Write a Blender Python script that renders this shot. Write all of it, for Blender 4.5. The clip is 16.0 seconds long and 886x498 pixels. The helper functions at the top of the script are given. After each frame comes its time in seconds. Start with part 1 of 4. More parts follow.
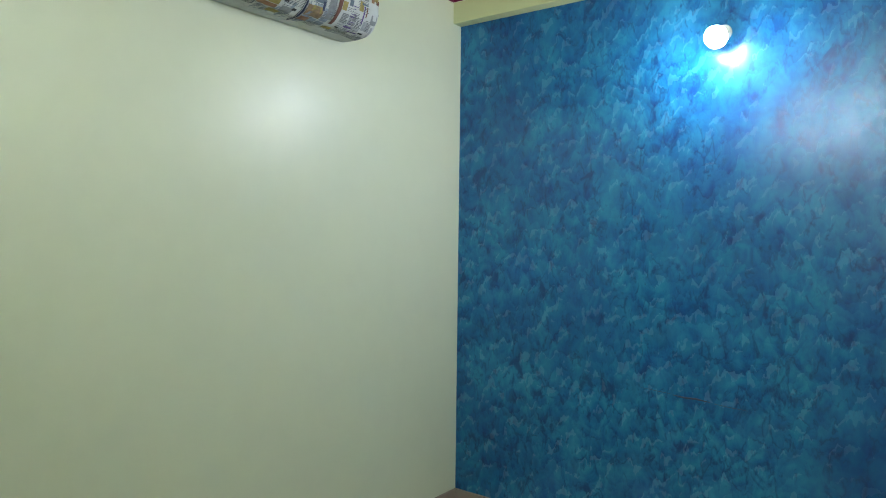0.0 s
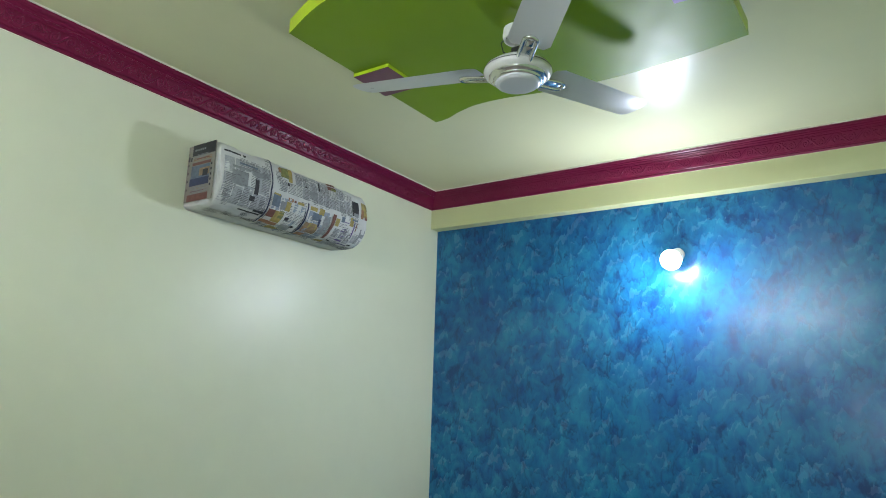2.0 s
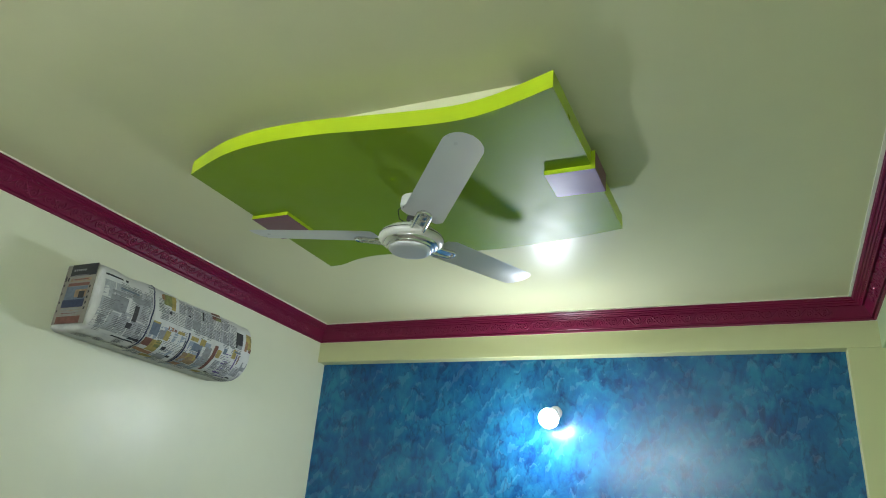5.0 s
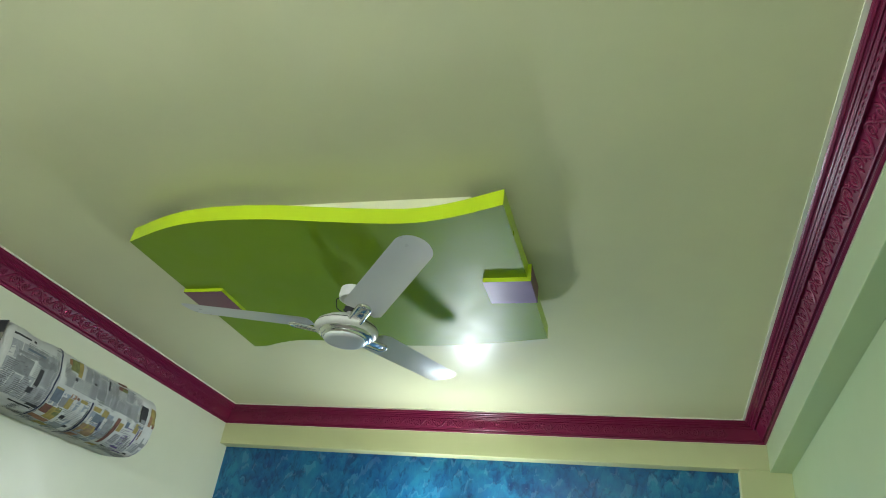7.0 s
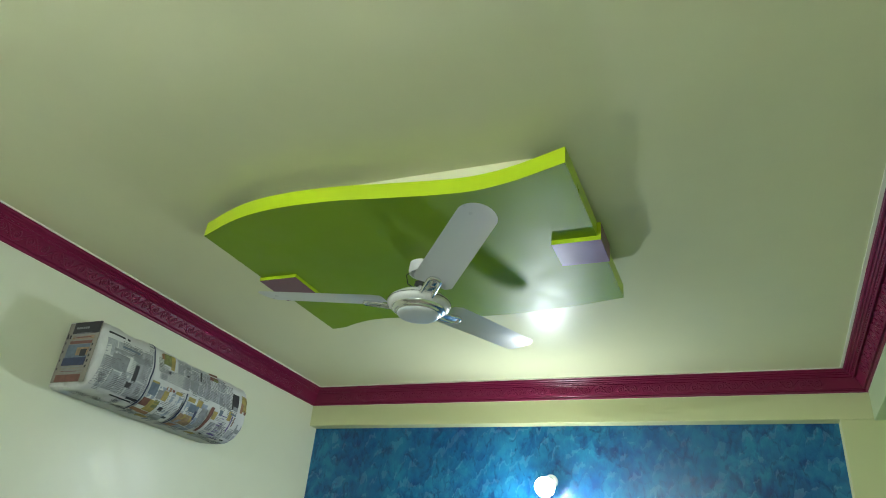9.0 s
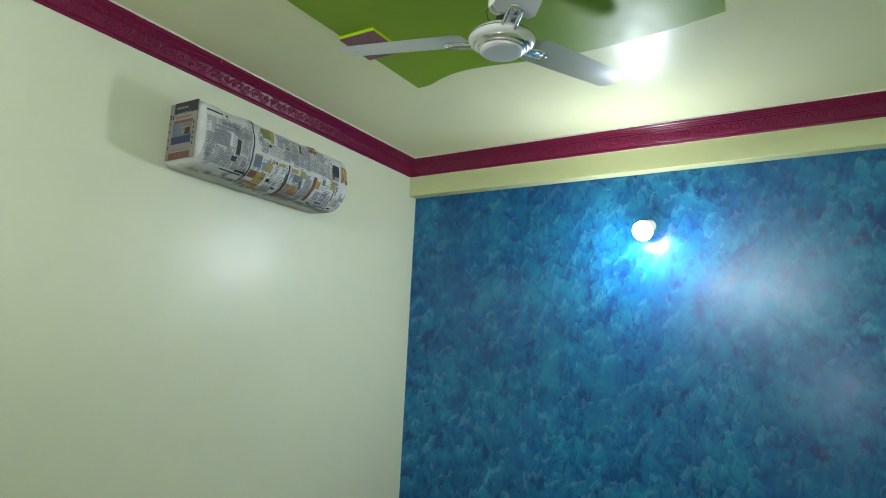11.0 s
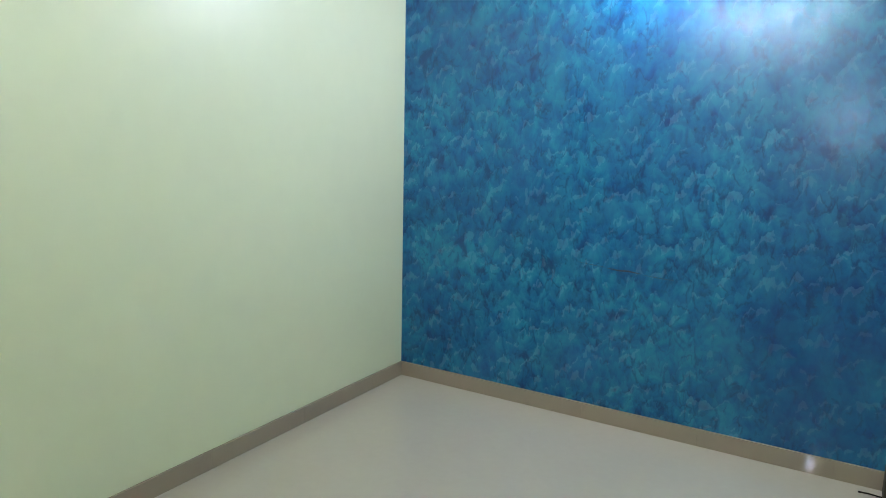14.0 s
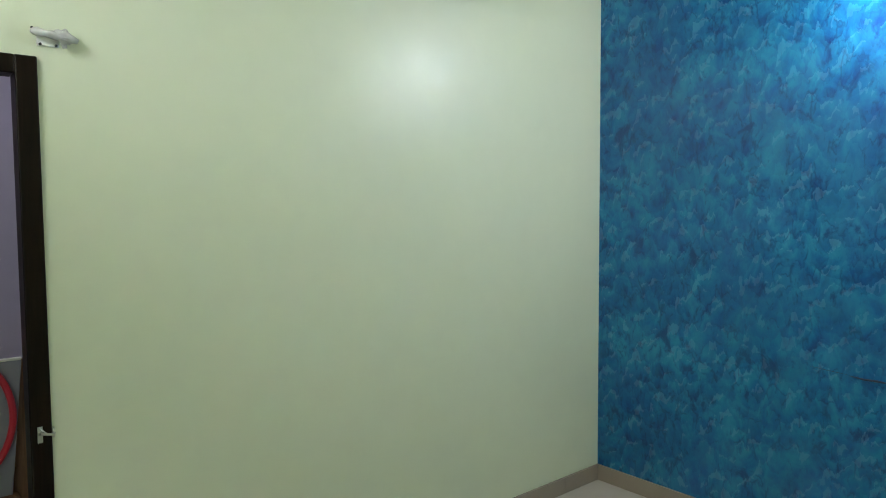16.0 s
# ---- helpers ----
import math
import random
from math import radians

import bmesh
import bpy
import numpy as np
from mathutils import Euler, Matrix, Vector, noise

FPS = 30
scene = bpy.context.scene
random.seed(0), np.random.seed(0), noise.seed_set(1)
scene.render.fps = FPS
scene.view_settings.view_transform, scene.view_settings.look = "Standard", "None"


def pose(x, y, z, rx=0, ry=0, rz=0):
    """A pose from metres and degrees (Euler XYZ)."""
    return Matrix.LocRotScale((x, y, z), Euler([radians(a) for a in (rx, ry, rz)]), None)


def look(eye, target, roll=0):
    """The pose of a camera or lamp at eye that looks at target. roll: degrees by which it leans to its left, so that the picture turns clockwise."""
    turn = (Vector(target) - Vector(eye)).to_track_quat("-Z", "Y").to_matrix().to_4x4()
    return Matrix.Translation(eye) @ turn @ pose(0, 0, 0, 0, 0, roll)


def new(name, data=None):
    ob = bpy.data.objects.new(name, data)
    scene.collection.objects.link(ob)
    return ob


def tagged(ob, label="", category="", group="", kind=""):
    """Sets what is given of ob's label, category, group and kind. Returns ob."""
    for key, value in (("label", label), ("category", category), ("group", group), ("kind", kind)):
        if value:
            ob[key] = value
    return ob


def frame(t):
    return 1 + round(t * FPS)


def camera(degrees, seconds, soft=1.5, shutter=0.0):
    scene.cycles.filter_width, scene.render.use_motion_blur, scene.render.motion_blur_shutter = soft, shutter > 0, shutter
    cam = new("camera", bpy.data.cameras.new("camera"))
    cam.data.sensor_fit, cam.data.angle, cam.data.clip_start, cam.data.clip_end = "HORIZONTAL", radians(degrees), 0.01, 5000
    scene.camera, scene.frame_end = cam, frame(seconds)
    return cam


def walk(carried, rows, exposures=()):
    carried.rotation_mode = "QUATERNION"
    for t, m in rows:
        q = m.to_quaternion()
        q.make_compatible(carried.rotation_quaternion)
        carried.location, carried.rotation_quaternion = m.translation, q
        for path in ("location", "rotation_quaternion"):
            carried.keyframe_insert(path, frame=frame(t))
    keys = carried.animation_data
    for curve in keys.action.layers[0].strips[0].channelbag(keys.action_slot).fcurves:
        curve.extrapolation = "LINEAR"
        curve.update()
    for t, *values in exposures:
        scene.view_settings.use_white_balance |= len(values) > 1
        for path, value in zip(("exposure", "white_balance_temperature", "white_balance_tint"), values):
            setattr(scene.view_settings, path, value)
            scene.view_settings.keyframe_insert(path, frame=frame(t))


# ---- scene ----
cam = camera(66.0, 16.0, 1.0)
PATH = [
    (0, (2.387, -3.283, 1.592), (1.175, -1.692, 1.555), 0.7),
    (0.5, (2.335, -3.412, 1.665), (1.188, -1.775, 1.705), 0.9),
    (1, (2.375, -3.459, 1.701), (1.224, -1.834, 1.883), 1.0),
    (1.5, (2.401, -3.478, 1.739), (1.26, -1.866, 2.052), 1.8),
    (2, (2.41, -3.492, 1.784), (1.315, -1.875, 2.215), 1.8),
    (2.5, (2.427, -3.501, 1.826), (1.367, -1.883, 2.335), 2.2),
    (3, (2.437, -3.505, 1.86), (1.43, -1.882, 2.453), 3.2),
    (5.5, (2.485, -3.57, 1.916), (1.758, -1.89, 2.722), 6.0),
    (6, (2.468, -3.608, 1.907), (1.837, -1.92, 2.775), 7.2),
    (6.5, (2.437, -3.641, 1.913), (1.863, -1.98, 2.869), 7.0),
    (7, (2.427, -3.649, 1.906), (1.877, -2.017, 2.923), 7.7),
    (7.5, (2.43, -3.662, 1.896), (1.882, -2.078, 2.987), 8.0),
    (8, (2.428, -3.666, 1.897), (1.894, -2.102, 3.024), 7.7),
    (8.5, (2.427, -3.654, 1.896), (1.83, -2.061, 2.948), 6.9),
    (9, (2.429, -3.62, 1.895), (1.683, -2.018, 2.832), 5.7),
    (11.5, (2.414, -3.544, 1.696), (1.36, -1.854, 1.879), 1.8),
    (12, (2.391, -3.529, 1.656), (1.344, -1.824, 1.67), 1.6),
    (12.5, (2.407, -3.48, 1.614), (1.334, -1.796, 1.503), 1.0),
    (13, (2.394, -3.457, 1.551), (1.334, -1.775, 1.336), 0.7),
    (13.5, (2.379, -3.434, 1.53), (1.337, -1.755, 1.226), 0.8),
    (14, (2.358, -3.416, 1.506), (1.337, -1.729, 1.175), 1.3),
    (14.5, (2.306, -3.362, 1.492), (1.189, -1.741, 1.137), 0.97),
    (15, (2.298, -3.262, 1.507), (0.992, -1.785, 1.17), 1.41),
    (15.5, (2.325, -3.186, 1.524), (0.863, -1.845, 1.272), 0.33),
    (16, (2.354, -3.131, 1.574), (0.828, -1.844, 1.444), -0.42),
]
EXPOSURES = [(0.0, 0.11, 6060, 12), (1.0, 0.15, 5940, 13), (2.0, -0.08, 5950, 13), (3.0, -0.19, 6100, 12), (5.5, -0.26, 6300, 7), (7.5, -0.18, 6310, 5), (9.0, -0.25, 6290, 3),
             (11.5, -0.03, 6070, 7), (12.0, -0.06, 6000, 7), (12.5, 0.30, 5970, 9), (13.5, 0.60, 5950, 12), (14.5, 0.58, 5950, 12), (15.2, 0.48, 6120, 12), (16.0, 0.12, 6140, 9)]
walk(cam, [(t, look(eye, target, roll)) for t, eye, target, roll in PATH], EXPOSURES)

# ---- light and exposure ----
world = bpy.data.worlds.new("world")
scene.world = world
world.use_nodes = True
world.node_tree.nodes["Background"].inputs["Color"].default_value = (0.02, 0.02, 0.025, 1)
world.node_tree.nodes["Background"].inputs["Strength"].default_value = 0.3

BULB = 690.0      # wall bulb
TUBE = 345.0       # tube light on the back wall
SPOT = 650.0       # small bulb low on the back wall
HALL = 58.0       # lamp of the passage behind the door

# plan, in metres
H = 3.042                      # ceiling
XR = 3.085                     # east wall
XB = 2.990                     # face of the east beam
YB = -0.077                    # face of the north beam and the pilaster
YS = -4.30                     # south wall
ZB = 2.830                     # underside of the north beam
ZE = 2.822                     # underside of the east beam
XP = 2.856                     # side of the pilaster
CW, CH = 0.095, 0.086          # cornice: width on the ceiling, height on the wall
DOOR_A, DOOR_B, DOOR_H = -3.62, -2.724, 2.020
LEAN = 0.004                   # the door frame is a little out of plumb
SKEW = 0.0125                  # the east side is a little out of square


# ---- materials ----
def nodes_of(name):
    m = bpy.data.materials.new(name)
    m.use_nodes = True
    nt = m.node_tree
    return m, nt, nt.nodes["Principled BSDF"]


def add(nt, kind, **values):
    n = nt.nodes.new(kind)
    for key, value in values.items():
        n.inputs[key].default_value = value
    return n


def ramp(nt, source, stops, ease="LINEAR"):
    r = nt.nodes.new("ShaderNodeValToRGB")
    r.color_ramp.interpolation = ease
    els = r.color_ramp.elements
    while len(els) < len(stops):
        els.new(0.5)
    for e, (p, c) in zip(els, stops):
        e.position, e.color = p, (*c, 1)
    nt.links.new(source, r.inputs[0])
    return r.outputs[0]


def mix(nt, fac, a, b, blend="MIX"):
    n = nt.nodes.new("ShaderNodeMix")
    n.data_type, n.blend_type = "RGBA", blend
    for sock, v in ((n.inputs[0], fac), (n.inputs[6], a), (n.inputs[7], b)):
        if isinstance(v, (int, float)):
            sock.default_value = v
        elif isinstance(v, tuple):
            sock.default_value = (*v, 1)
        else:
            nt.links.new(v, sock)
    return n.outputs[2]


def noise_tex(nt, scale, detail=3.0, rough=0.55, vector=None, distortion=0.0):
    n = add(nt, "ShaderNodeTexNoise", Scale=scale, Detail=detail, Roughness=rough, Distortion=distortion)
    if vector is None:
        vector = nt.nodes.new("ShaderNodeTexCoord").outputs["Object"]
    nt.links.new(vector, n.inputs["Vector"])
    return n


def scaled(nt, sx, sy, sz, vector=None):
    mp = add(nt, "ShaderNodeMapping", Scale=(sx, sy, sz))
    if vector is None:
        vector = nt.nodes.new("ShaderNodeTexCoord").outputs["Object"]
    nt.links.new(vector, mp.inputs["Vector"])
    return mp.outputs[0]


def bump(nt, bsdf, height, strength, distance):
    b = add(nt, "ShaderNodeBump", Strength=strength, Distance=distance)
    nt.links.new(height, b.inputs["Height"])
    nt.links.new(b.outputs[0], bsdf.inputs["Normal"])


def paint(name, colour, rough, vary=0.06, big=1.3, fine=220.0, relief=0.12, coat=0.0, depth=0.002, mottled=9.0, spec=0.5):
    """Rolled wall paint: broad unevenness, a fine roller stipple and a little patchy gloss."""
    m, nt, b = nodes_of(name)
    n1, n2 = noise_tex(nt, big, 4.0), noise_tex(nt, mottled, 3.0)
    dark = tuple(c * (1 - vary) for c in colour)
    light = tuple(min(1, c * (1 + vary)) for c in colour)
    base = ramp(nt, n1.outputs[0], [(0.3, dark), (0.7, light)])
    base = mix(nt, 0.35, base, ramp(nt, n2.outputs[0], [(0.3, dark), (0.7, light)]))
    nt.links.new(base, b.inputs["Base Color"])
    r = ramp(nt, n2.outputs[0], [(0.3, (rough * 0.9,) * 3), (0.7, (min(1, rough * 1.1),) * 3)])
    nt.links.new(r, b.inputs["Roughness"])
    b.inputs["Coat Weight"].default_value = coat
    b.inputs["Specular IOR Level"].default_value = spec
    b.inputs["Coat Roughness"].default_value = 0.12
    n3 = noise_tex(nt, fine, 2.0)
    bump(nt, b, n3.outputs[0], relief, depth)
    return m


def metal(name, colour, rough, metallic=1.0, scratch=60.0):
    m, nt, b = nodes_of(name)
    b.inputs["Metallic"].default_value = metallic
    n = noise_tex(nt, scratch, 3.0)
    nt.links.new(ramp(nt, n.outputs[0], [(0.3, (rough * 0.75,) * 3), (0.7, (rough * 1.3,) * 3)]), b.inputs["Roughness"])
    nt.links.new(ramp(nt, n.outputs[0], [(0.2, tuple(c * 0.93 for c in colour)), (0.8, colour)]), b.inputs["Base Color"])
    return m


def glow(name, colour, strength):
    m, nt, b = nodes_of(name)
    b.inputs["Base Color"].default_value = (0.9, 0.9, 0.9, 1)
    b.inputs["Emission Color"].default_value = (*colour, 1)
    b.inputs["Emission Strength"].default_value = strength
    return m


def ragged_blue():
    """Ragged two-tone glaze: torn, overlapping petals of teal and deep blue, each dark at its lower rim, under a satin varnish."""
    m, nt, b = nodes_of("ragged_blue_glaze")
    co = nt.nodes.new("ShaderNodeTexCoord").outputs["Object"]
    DEEP, MID, TEAL, PALE, HAZE = (0.001, 0.018, 0.112), (0.003, 0.080, 0.262), (0.018, 0.196, 0.372), (0.060, 0.315, 0.490), (0.055, 0.180, 0.480)

    def vec(op, a, other):
        n = nt.nodes.new("ShaderNodeVectorMath")
        n.operation = op
        nt.links.new(a, n.inputs[0])
        if op == "SCALE":
            n.inputs["Scale"].default_value = other
        elif isinstance(other, tuple):
            n.inputs[1].default_value = other
        else:
            nt.links.new(other, n.inputs[1])
        return n.outputs["Value"] if op == "DOT_PRODUCT" else n.outputs[0]

    def num(op, a, other):
        n = nt.nodes.new("ShaderNodeMath")
        n.operation = op
        nt.links.new(a, n.inputs[0])
        if isinstance(other, float):
            n.inputs[1].default_value = other
        else:
            nt.links.new(other, n.inputs[1])
        return n.outputs[0]

    def petals(scale, stretch, warp_scale, warp, lean, shift):
        w = noise_tex(nt, warp_scale, 3.5, 0.55, scaled(nt, 1, 1, 0.42, co))
        off = vec("MULTIPLY", vec("SUBTRACT", w.outputs["Color"], (0.5, 0.5, 0.5)), (warp * 0.55, warp, warp * 1.7))
        at = vec("MULTIPLY", vec("ADD", vec("ADD", co, off), (shift, 0.0, shift)), (1.0, 1.0, stretch))
        v = add(nt, "ShaderNodeTexVoronoi", Scale=scale)
        nt.links.new(at, v.inputs["Vector"])
        inside = vec("DOT_PRODUCT", vec("SUBTRACT", at, v.outputs["Position"]), lean)
        tone = nt.nodes.new("ShaderNodeSeparateColor")
        nt.links.new(v.outputs["Color"], tone.inputs[0])
        value = num("ADD", num("MULTIPLY", inside, scale * 0.85), num("ADD", num("MULTIPLY", tone.outputs[0], 0.55), 0.25))
        return value

    p1 = petals(10.5, 0.80, 17.0, 0.12, (0.25, 0.0, 0.95), 0.0)
    p2 = petals(17.0, 0.72, 24.0, 0.085, (-0.40, 0.0, 0.85), 2.7)
    p3 = petals(34.0, 0.70, 44.0, 0.05, (0.4, 0.0, 0.8), 5.1)
    STOPS = [(0.0, DEEP), (0.20, MID), (0.50, TEAL), (1.0, PALE)]
    SOFT = [(0.0, MID), (0.45, TEAL), (1.0, PALE)]
    base = mix(nt, 0.5, ramp(nt, p1, STOPS), ramp(nt, p2, STOPS))
    base = mix(nt, 0.10, base, ramp(nt, p3, STOPS))
    torn = noise_tex(nt, 9.0, 5.0, 0.58, scaled(nt, 1.05, 1, 0.80, co), 1.4)
    feather = noise_tex(nt, 26.0, 4.0, 0.6, scaled(nt, 1.3, 1, 0.45, co), 0.8)
    TORN = [(0.36, DEEP), (0.45, MID), (0.54, TEAL), (0.68, PALE)]
    base = mix(nt, 0.46, base, mix(nt, 0.18, ramp(nt, torn.outputs[0], TORN), ramp(nt, feather.outputs[0], TORN)))
    veil = noise_tex(nt, 1.5, 5.0, 0.6, vec("ADD", co, (3.4, 0.0, 7.7)))
    base = mix(nt, ramp(nt, veil.outputs[0], [(0.42, (0.0,) * 3), (0.62, (0.72,) * 3)]), base, mix(nt, 0.6, base, (0.001, 0.042, 0.230)))
    # a broad cloud of deeper blue low on the right, its edge broken by noise
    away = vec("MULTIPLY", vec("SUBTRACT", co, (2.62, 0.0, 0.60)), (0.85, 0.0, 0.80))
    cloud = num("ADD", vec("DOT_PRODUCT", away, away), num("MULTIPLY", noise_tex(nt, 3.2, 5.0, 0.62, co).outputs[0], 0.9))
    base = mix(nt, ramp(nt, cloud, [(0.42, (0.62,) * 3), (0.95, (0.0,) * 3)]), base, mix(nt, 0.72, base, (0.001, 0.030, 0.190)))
    light = noise_tex(nt, 4.0, 4.0, 0.6, scaled(nt, 1.1, 1, 0.8, co), 0.3)
    base = mix(nt, ramp(nt, light.outputs[0], [(0.50, (0.0,) * 3), (0.70, (0.50,) * 3)]), base, (0.050, 0.285, 0.450))

    def rims(scale, stretch, warp_scale, warp, shift, width, low, high):
        """Short dark curved strokes: the rims of some of the petals."""
        w = noise_tex(nt, warp_scale, 3.5, 0.55, scaled(nt, 1, 1, 0.42, co))
        off = vec("MULTIPLY", vec("SUBTRACT", w.outputs["Color"], (0.5, 0.5, 0.5)), (warp * 0.55, warp, warp * 1.7))
        at = vec("MULTIPLY", vec("ADD", vec("ADD", co, off), (shift, 0.0, shift)), (1.0, 1.0, stretch))
        v = add(nt, "ShaderNodeTexVoronoi", Scale=scale)
        v.feature = "DISTANCE_TO_EDGE"
        nt.links.new(at, v.inputs["Vector"])
        line = ramp(nt, v.outputs["Distance"], [(0.0, (1.0,) * 3), (width, (0.0,) * 3)])
        some = ramp(nt, noise_tex(nt, scale * 0.9, 3.0, 0.6, at, 0.4).outputs[0], [(low, (0.0,) * 3), (high, (0.58,) * 3)])
        return mix(nt, 1.0, line, some, "MULTIPLY")

    base = mix(nt, rims(10.5, 0.80, 17.0, 0.12, 0.0, 0.07, 0.53, 0.60), base, DEEP)
    base = mix(nt, rims(13.0, 0.72, 24.0, 0.085, 2.7, 0.09, 0.54, 0.60), base, DEEP)
    spots = noise_tex(nt, 10.0, 5.0, 0.65, scaled(nt, 1, 1, 0.65, co), 0.5)
    base = mix(nt, ramp(nt, spots.outputs[0], [(0.57, (0.0,) * 3), (0.66, (0.75,) * 3)]), base, (0.001, 0.026, 0.130))
    haze = noise_tex(nt, 2.3, 3.0, 0.5, scaled(nt, 1.2, 1, 0.8, co))
    base = mix(nt, ramp(nt, haze.outputs[0], [(0.56, (0.0,) * 3), (0.76, (0.28,) * 3)]), base, HAZE)
    base = mix(nt, 1.0, base, (0.62, 0.80, 0.87), "MULTIPLY")
    nt.links.new(base, b.inputs["Base Color"])
    nt.links.new(ramp(nt, p2, [(0.0, (0.20,) * 3), (1.0, (0.28,) * 3)]), b.inputs["Roughness"])
    b.inputs["Specular IOR Level"].default_value = 0.52
    b.inputs["Coat Weight"].default_value, b.inputs["Coat Roughness"].default_value = 0.12, 0.45
    b.inputs["Specular Tint"].default_value = (0.70, 0.87, 1.0, 1)
    swell = noise_tex(nt, 12.0, 4.0, 0.6, co, 0.6)
    bump(nt, b, mix(nt, 0.30, swell.outputs["Color"], ramp(nt, p1, [(0.0, (0.0,) * 3), (1.0, (1.0,) * 3)])), 0.28, 0.004)
    return m


def timber(name, dark, light, rough, spec=0.4, axis_scale=(14, 14, 1.2)):
    m, nt, b = nodes_of(name)
    b.inputs["Specular IOR Level"].default_value = spec
    n = noise_tex(nt, 3.0, 6.0, 0.6, scaled(nt, *axis_scale), 1.2)
    nt.links.new(ramp(nt, n.outputs[0], [(0.3, dark), (0.7, light)]), b.inputs["Base Color"])
    b.inputs["Roughness"].default_value = rough
    bump(nt, b, n.outputs[0], 0.2, 0.001)
    return m


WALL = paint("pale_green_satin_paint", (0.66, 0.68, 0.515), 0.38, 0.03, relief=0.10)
# darker, greener version of WALL, for the east wall and its beam
EASTGREEN = paint("east_green_satin", (0.48, 0.60, 0.36), 0.40, 0.03, relief=0.10)
CREAM = paint("cream_paint", (0.60, 0.63, 0.34), 0.42, 0.03)
CEIL = paint("cream_ceiling_paint", (0.640, 0.640, 0.410), 0.32, 0.03, relief=0.08, spec=0.28)
LINE = paint("off_white_paint", (0.78, 0.78, 0.66), 0.5, 0.03)
BLUE = ragged_blue()
MAROON = paint("magenta_maroon_gloss", (0.165, 0.008, 0.044), 0.33, 0.10, 3.0, 160.0, 0.05, spec=0.27)
LIME = paint("lime_green_gloss", (0.42, 0.56, 0.012), 0.30, 0.05, 3.0, 150.0, 0.06)
GREEN = paint("leaf_green_gloss", (0.190, 0.310, 0.001), 0.47, 0.03, 1.0, 120.0, 0.04, spec=0.36)
PURPLE = paint("mauve_gloss", (0.22, 0.13, 0.28), 0.34, 0.10, 8.0, 26.0, 0.12, depth=0.003)
PLUM = paint("plum_gloss", (0.13, 0.016, 0.06), 0.3, 0.10, 6.0)
SKIRT = paint("taupe_glazed_tile", (0.305, 0.245, 0.20), 0.03, 0.06, 3.0, 90.0, 0.0)
GROUT = paint("taupe_grout", (0.28, 0.235, 0.175), 0.8, 0.1)
FAN = paint("pearl_white_enamel", (0.68, 0.69, 0.71), 0.30, 0.03, 6.0, 90.0, 0.03, 0.3)
FANHUB = paint("ivory_enamel", (0.66, 0.66, 0.62), 0.30, 0.03, 6.0, 90.0, 0.03, 0.3)
CHROME = metal("polished_chrome", (0.78, 0.78, 0.77), 0.20)
STEEL = metal("dull_steel", (0.55, 0.54, 0.52), 0.38)
PLASTIC = paint("white_plastic", (0.78, 0.77, 0.74), 0.35, 0.05, 20.0)
WIRE = paint("black_wire", (0.02, 0.02, 0.02), 0.5, 0.1)
FRAME = timber("dark_stained_timber", (0.004, 0.002, 0.001), (0.012, 0.006, 0.003), 0.45, 0.12)
PLYWOOD = timber("brown_plywood", (0.14, 0.075, 0.035), (0.26, 0.15, 0.075), 0.6)
PASSAGE = paint("grey_lilac_paint", (0.50, 0.47, 0.52), 0.6, 0.06)
SHEET = paint("dull_white_laminate", (0.27, 0.275, 0.31), 0.4, 0.12, 5.0)
RED = paint("red_plastic", (0.55, 0.03, 0.05), 0.35, 0.05)
GREENP = paint("green_plastic", (0.02, 0.32, 0.08), 0.35, 0.05)
CARD = paint("dark_brown_card", (0.040, 0.034, 0.022), 0.8, 0.2, 6.0, 120.0, 0.2)
FILM = paint("dusty_plastic_film", (0.52, 0.51, 0.49), 0.25, 0.18, 40.0, 60.0, 0.3)
CLOTH = paint("brown_cloth", (0.12, 0.045, 0.025), 0.9, 0.35, 30.0, 300.0, 0.5)
PAPER = paint("newsprint", (0.52, 0.525, 0.52), 0.75, 0.14, 14.0, 55.0, 0.45, depth=0.004)
# newsprint of the end flap: tan, with that end's shade darkened into the colour
SHADEDPAPER = paint("shaded_tan_newsprint", (0.215, 0.20, 0.17), 0.75, 0.14, 14.0, 55.0, 0.45)
INK = paint("printing_ink", (0.020, 0.020, 0.024), 0.7, 0.3, 60.0)
GREYTONE = paint("grey_halftone", (0.21, 0.22, 0.23), 0.75, 0.22, 60.0)
PALEINK = paint("pale_text_grey", (0.12, 0.12, 0.13), 0.75, 0.25, 90.0)
SKYINK = paint("blue_grey_halftone", (0.11, 0.14, 0.185), 0.75, 0.3, 50.0)
NAVY = paint("navy_ink", (0.022, 0.030, 0.075), 0.7, 0.3, 60.0)
OCHRE = paint("ochre_halftone", (0.30, 0.235, 0.07), 0.75, 0.35, 55.0)
ORANGE = paint("orange_halftone", (0.26, 0.135, 0.075), 0.75, 0.35, 55.0)
RUST = paint("rust_ink", (0.145, 0.06, 0.045), 0.75, 0.25, 50.0)
OLIVE = paint("olive_halftone", (0.16, 0.17, 0.06), 0.75, 0.4, 70.0)
TAN = paint("tan_halftone", (0.25, 0.17, 0.10), 0.75, 0.35, 70.0)
VIOLET = paint("violet_ink", (0.10, 0.06, 0.20), 0.75, 0.2, 60.0)
BULBLIT = glow("lit_bulb", (0.91, 0.95, 1.0), BULB)
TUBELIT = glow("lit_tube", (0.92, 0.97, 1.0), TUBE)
SPOTLIT = glow("lit_small_bulb", (0.86, 0.88, 1.0), SPOT)
HALLLIT = glow("lit_passage_lamp", (0.80, 0.76, 1.0), HALL)


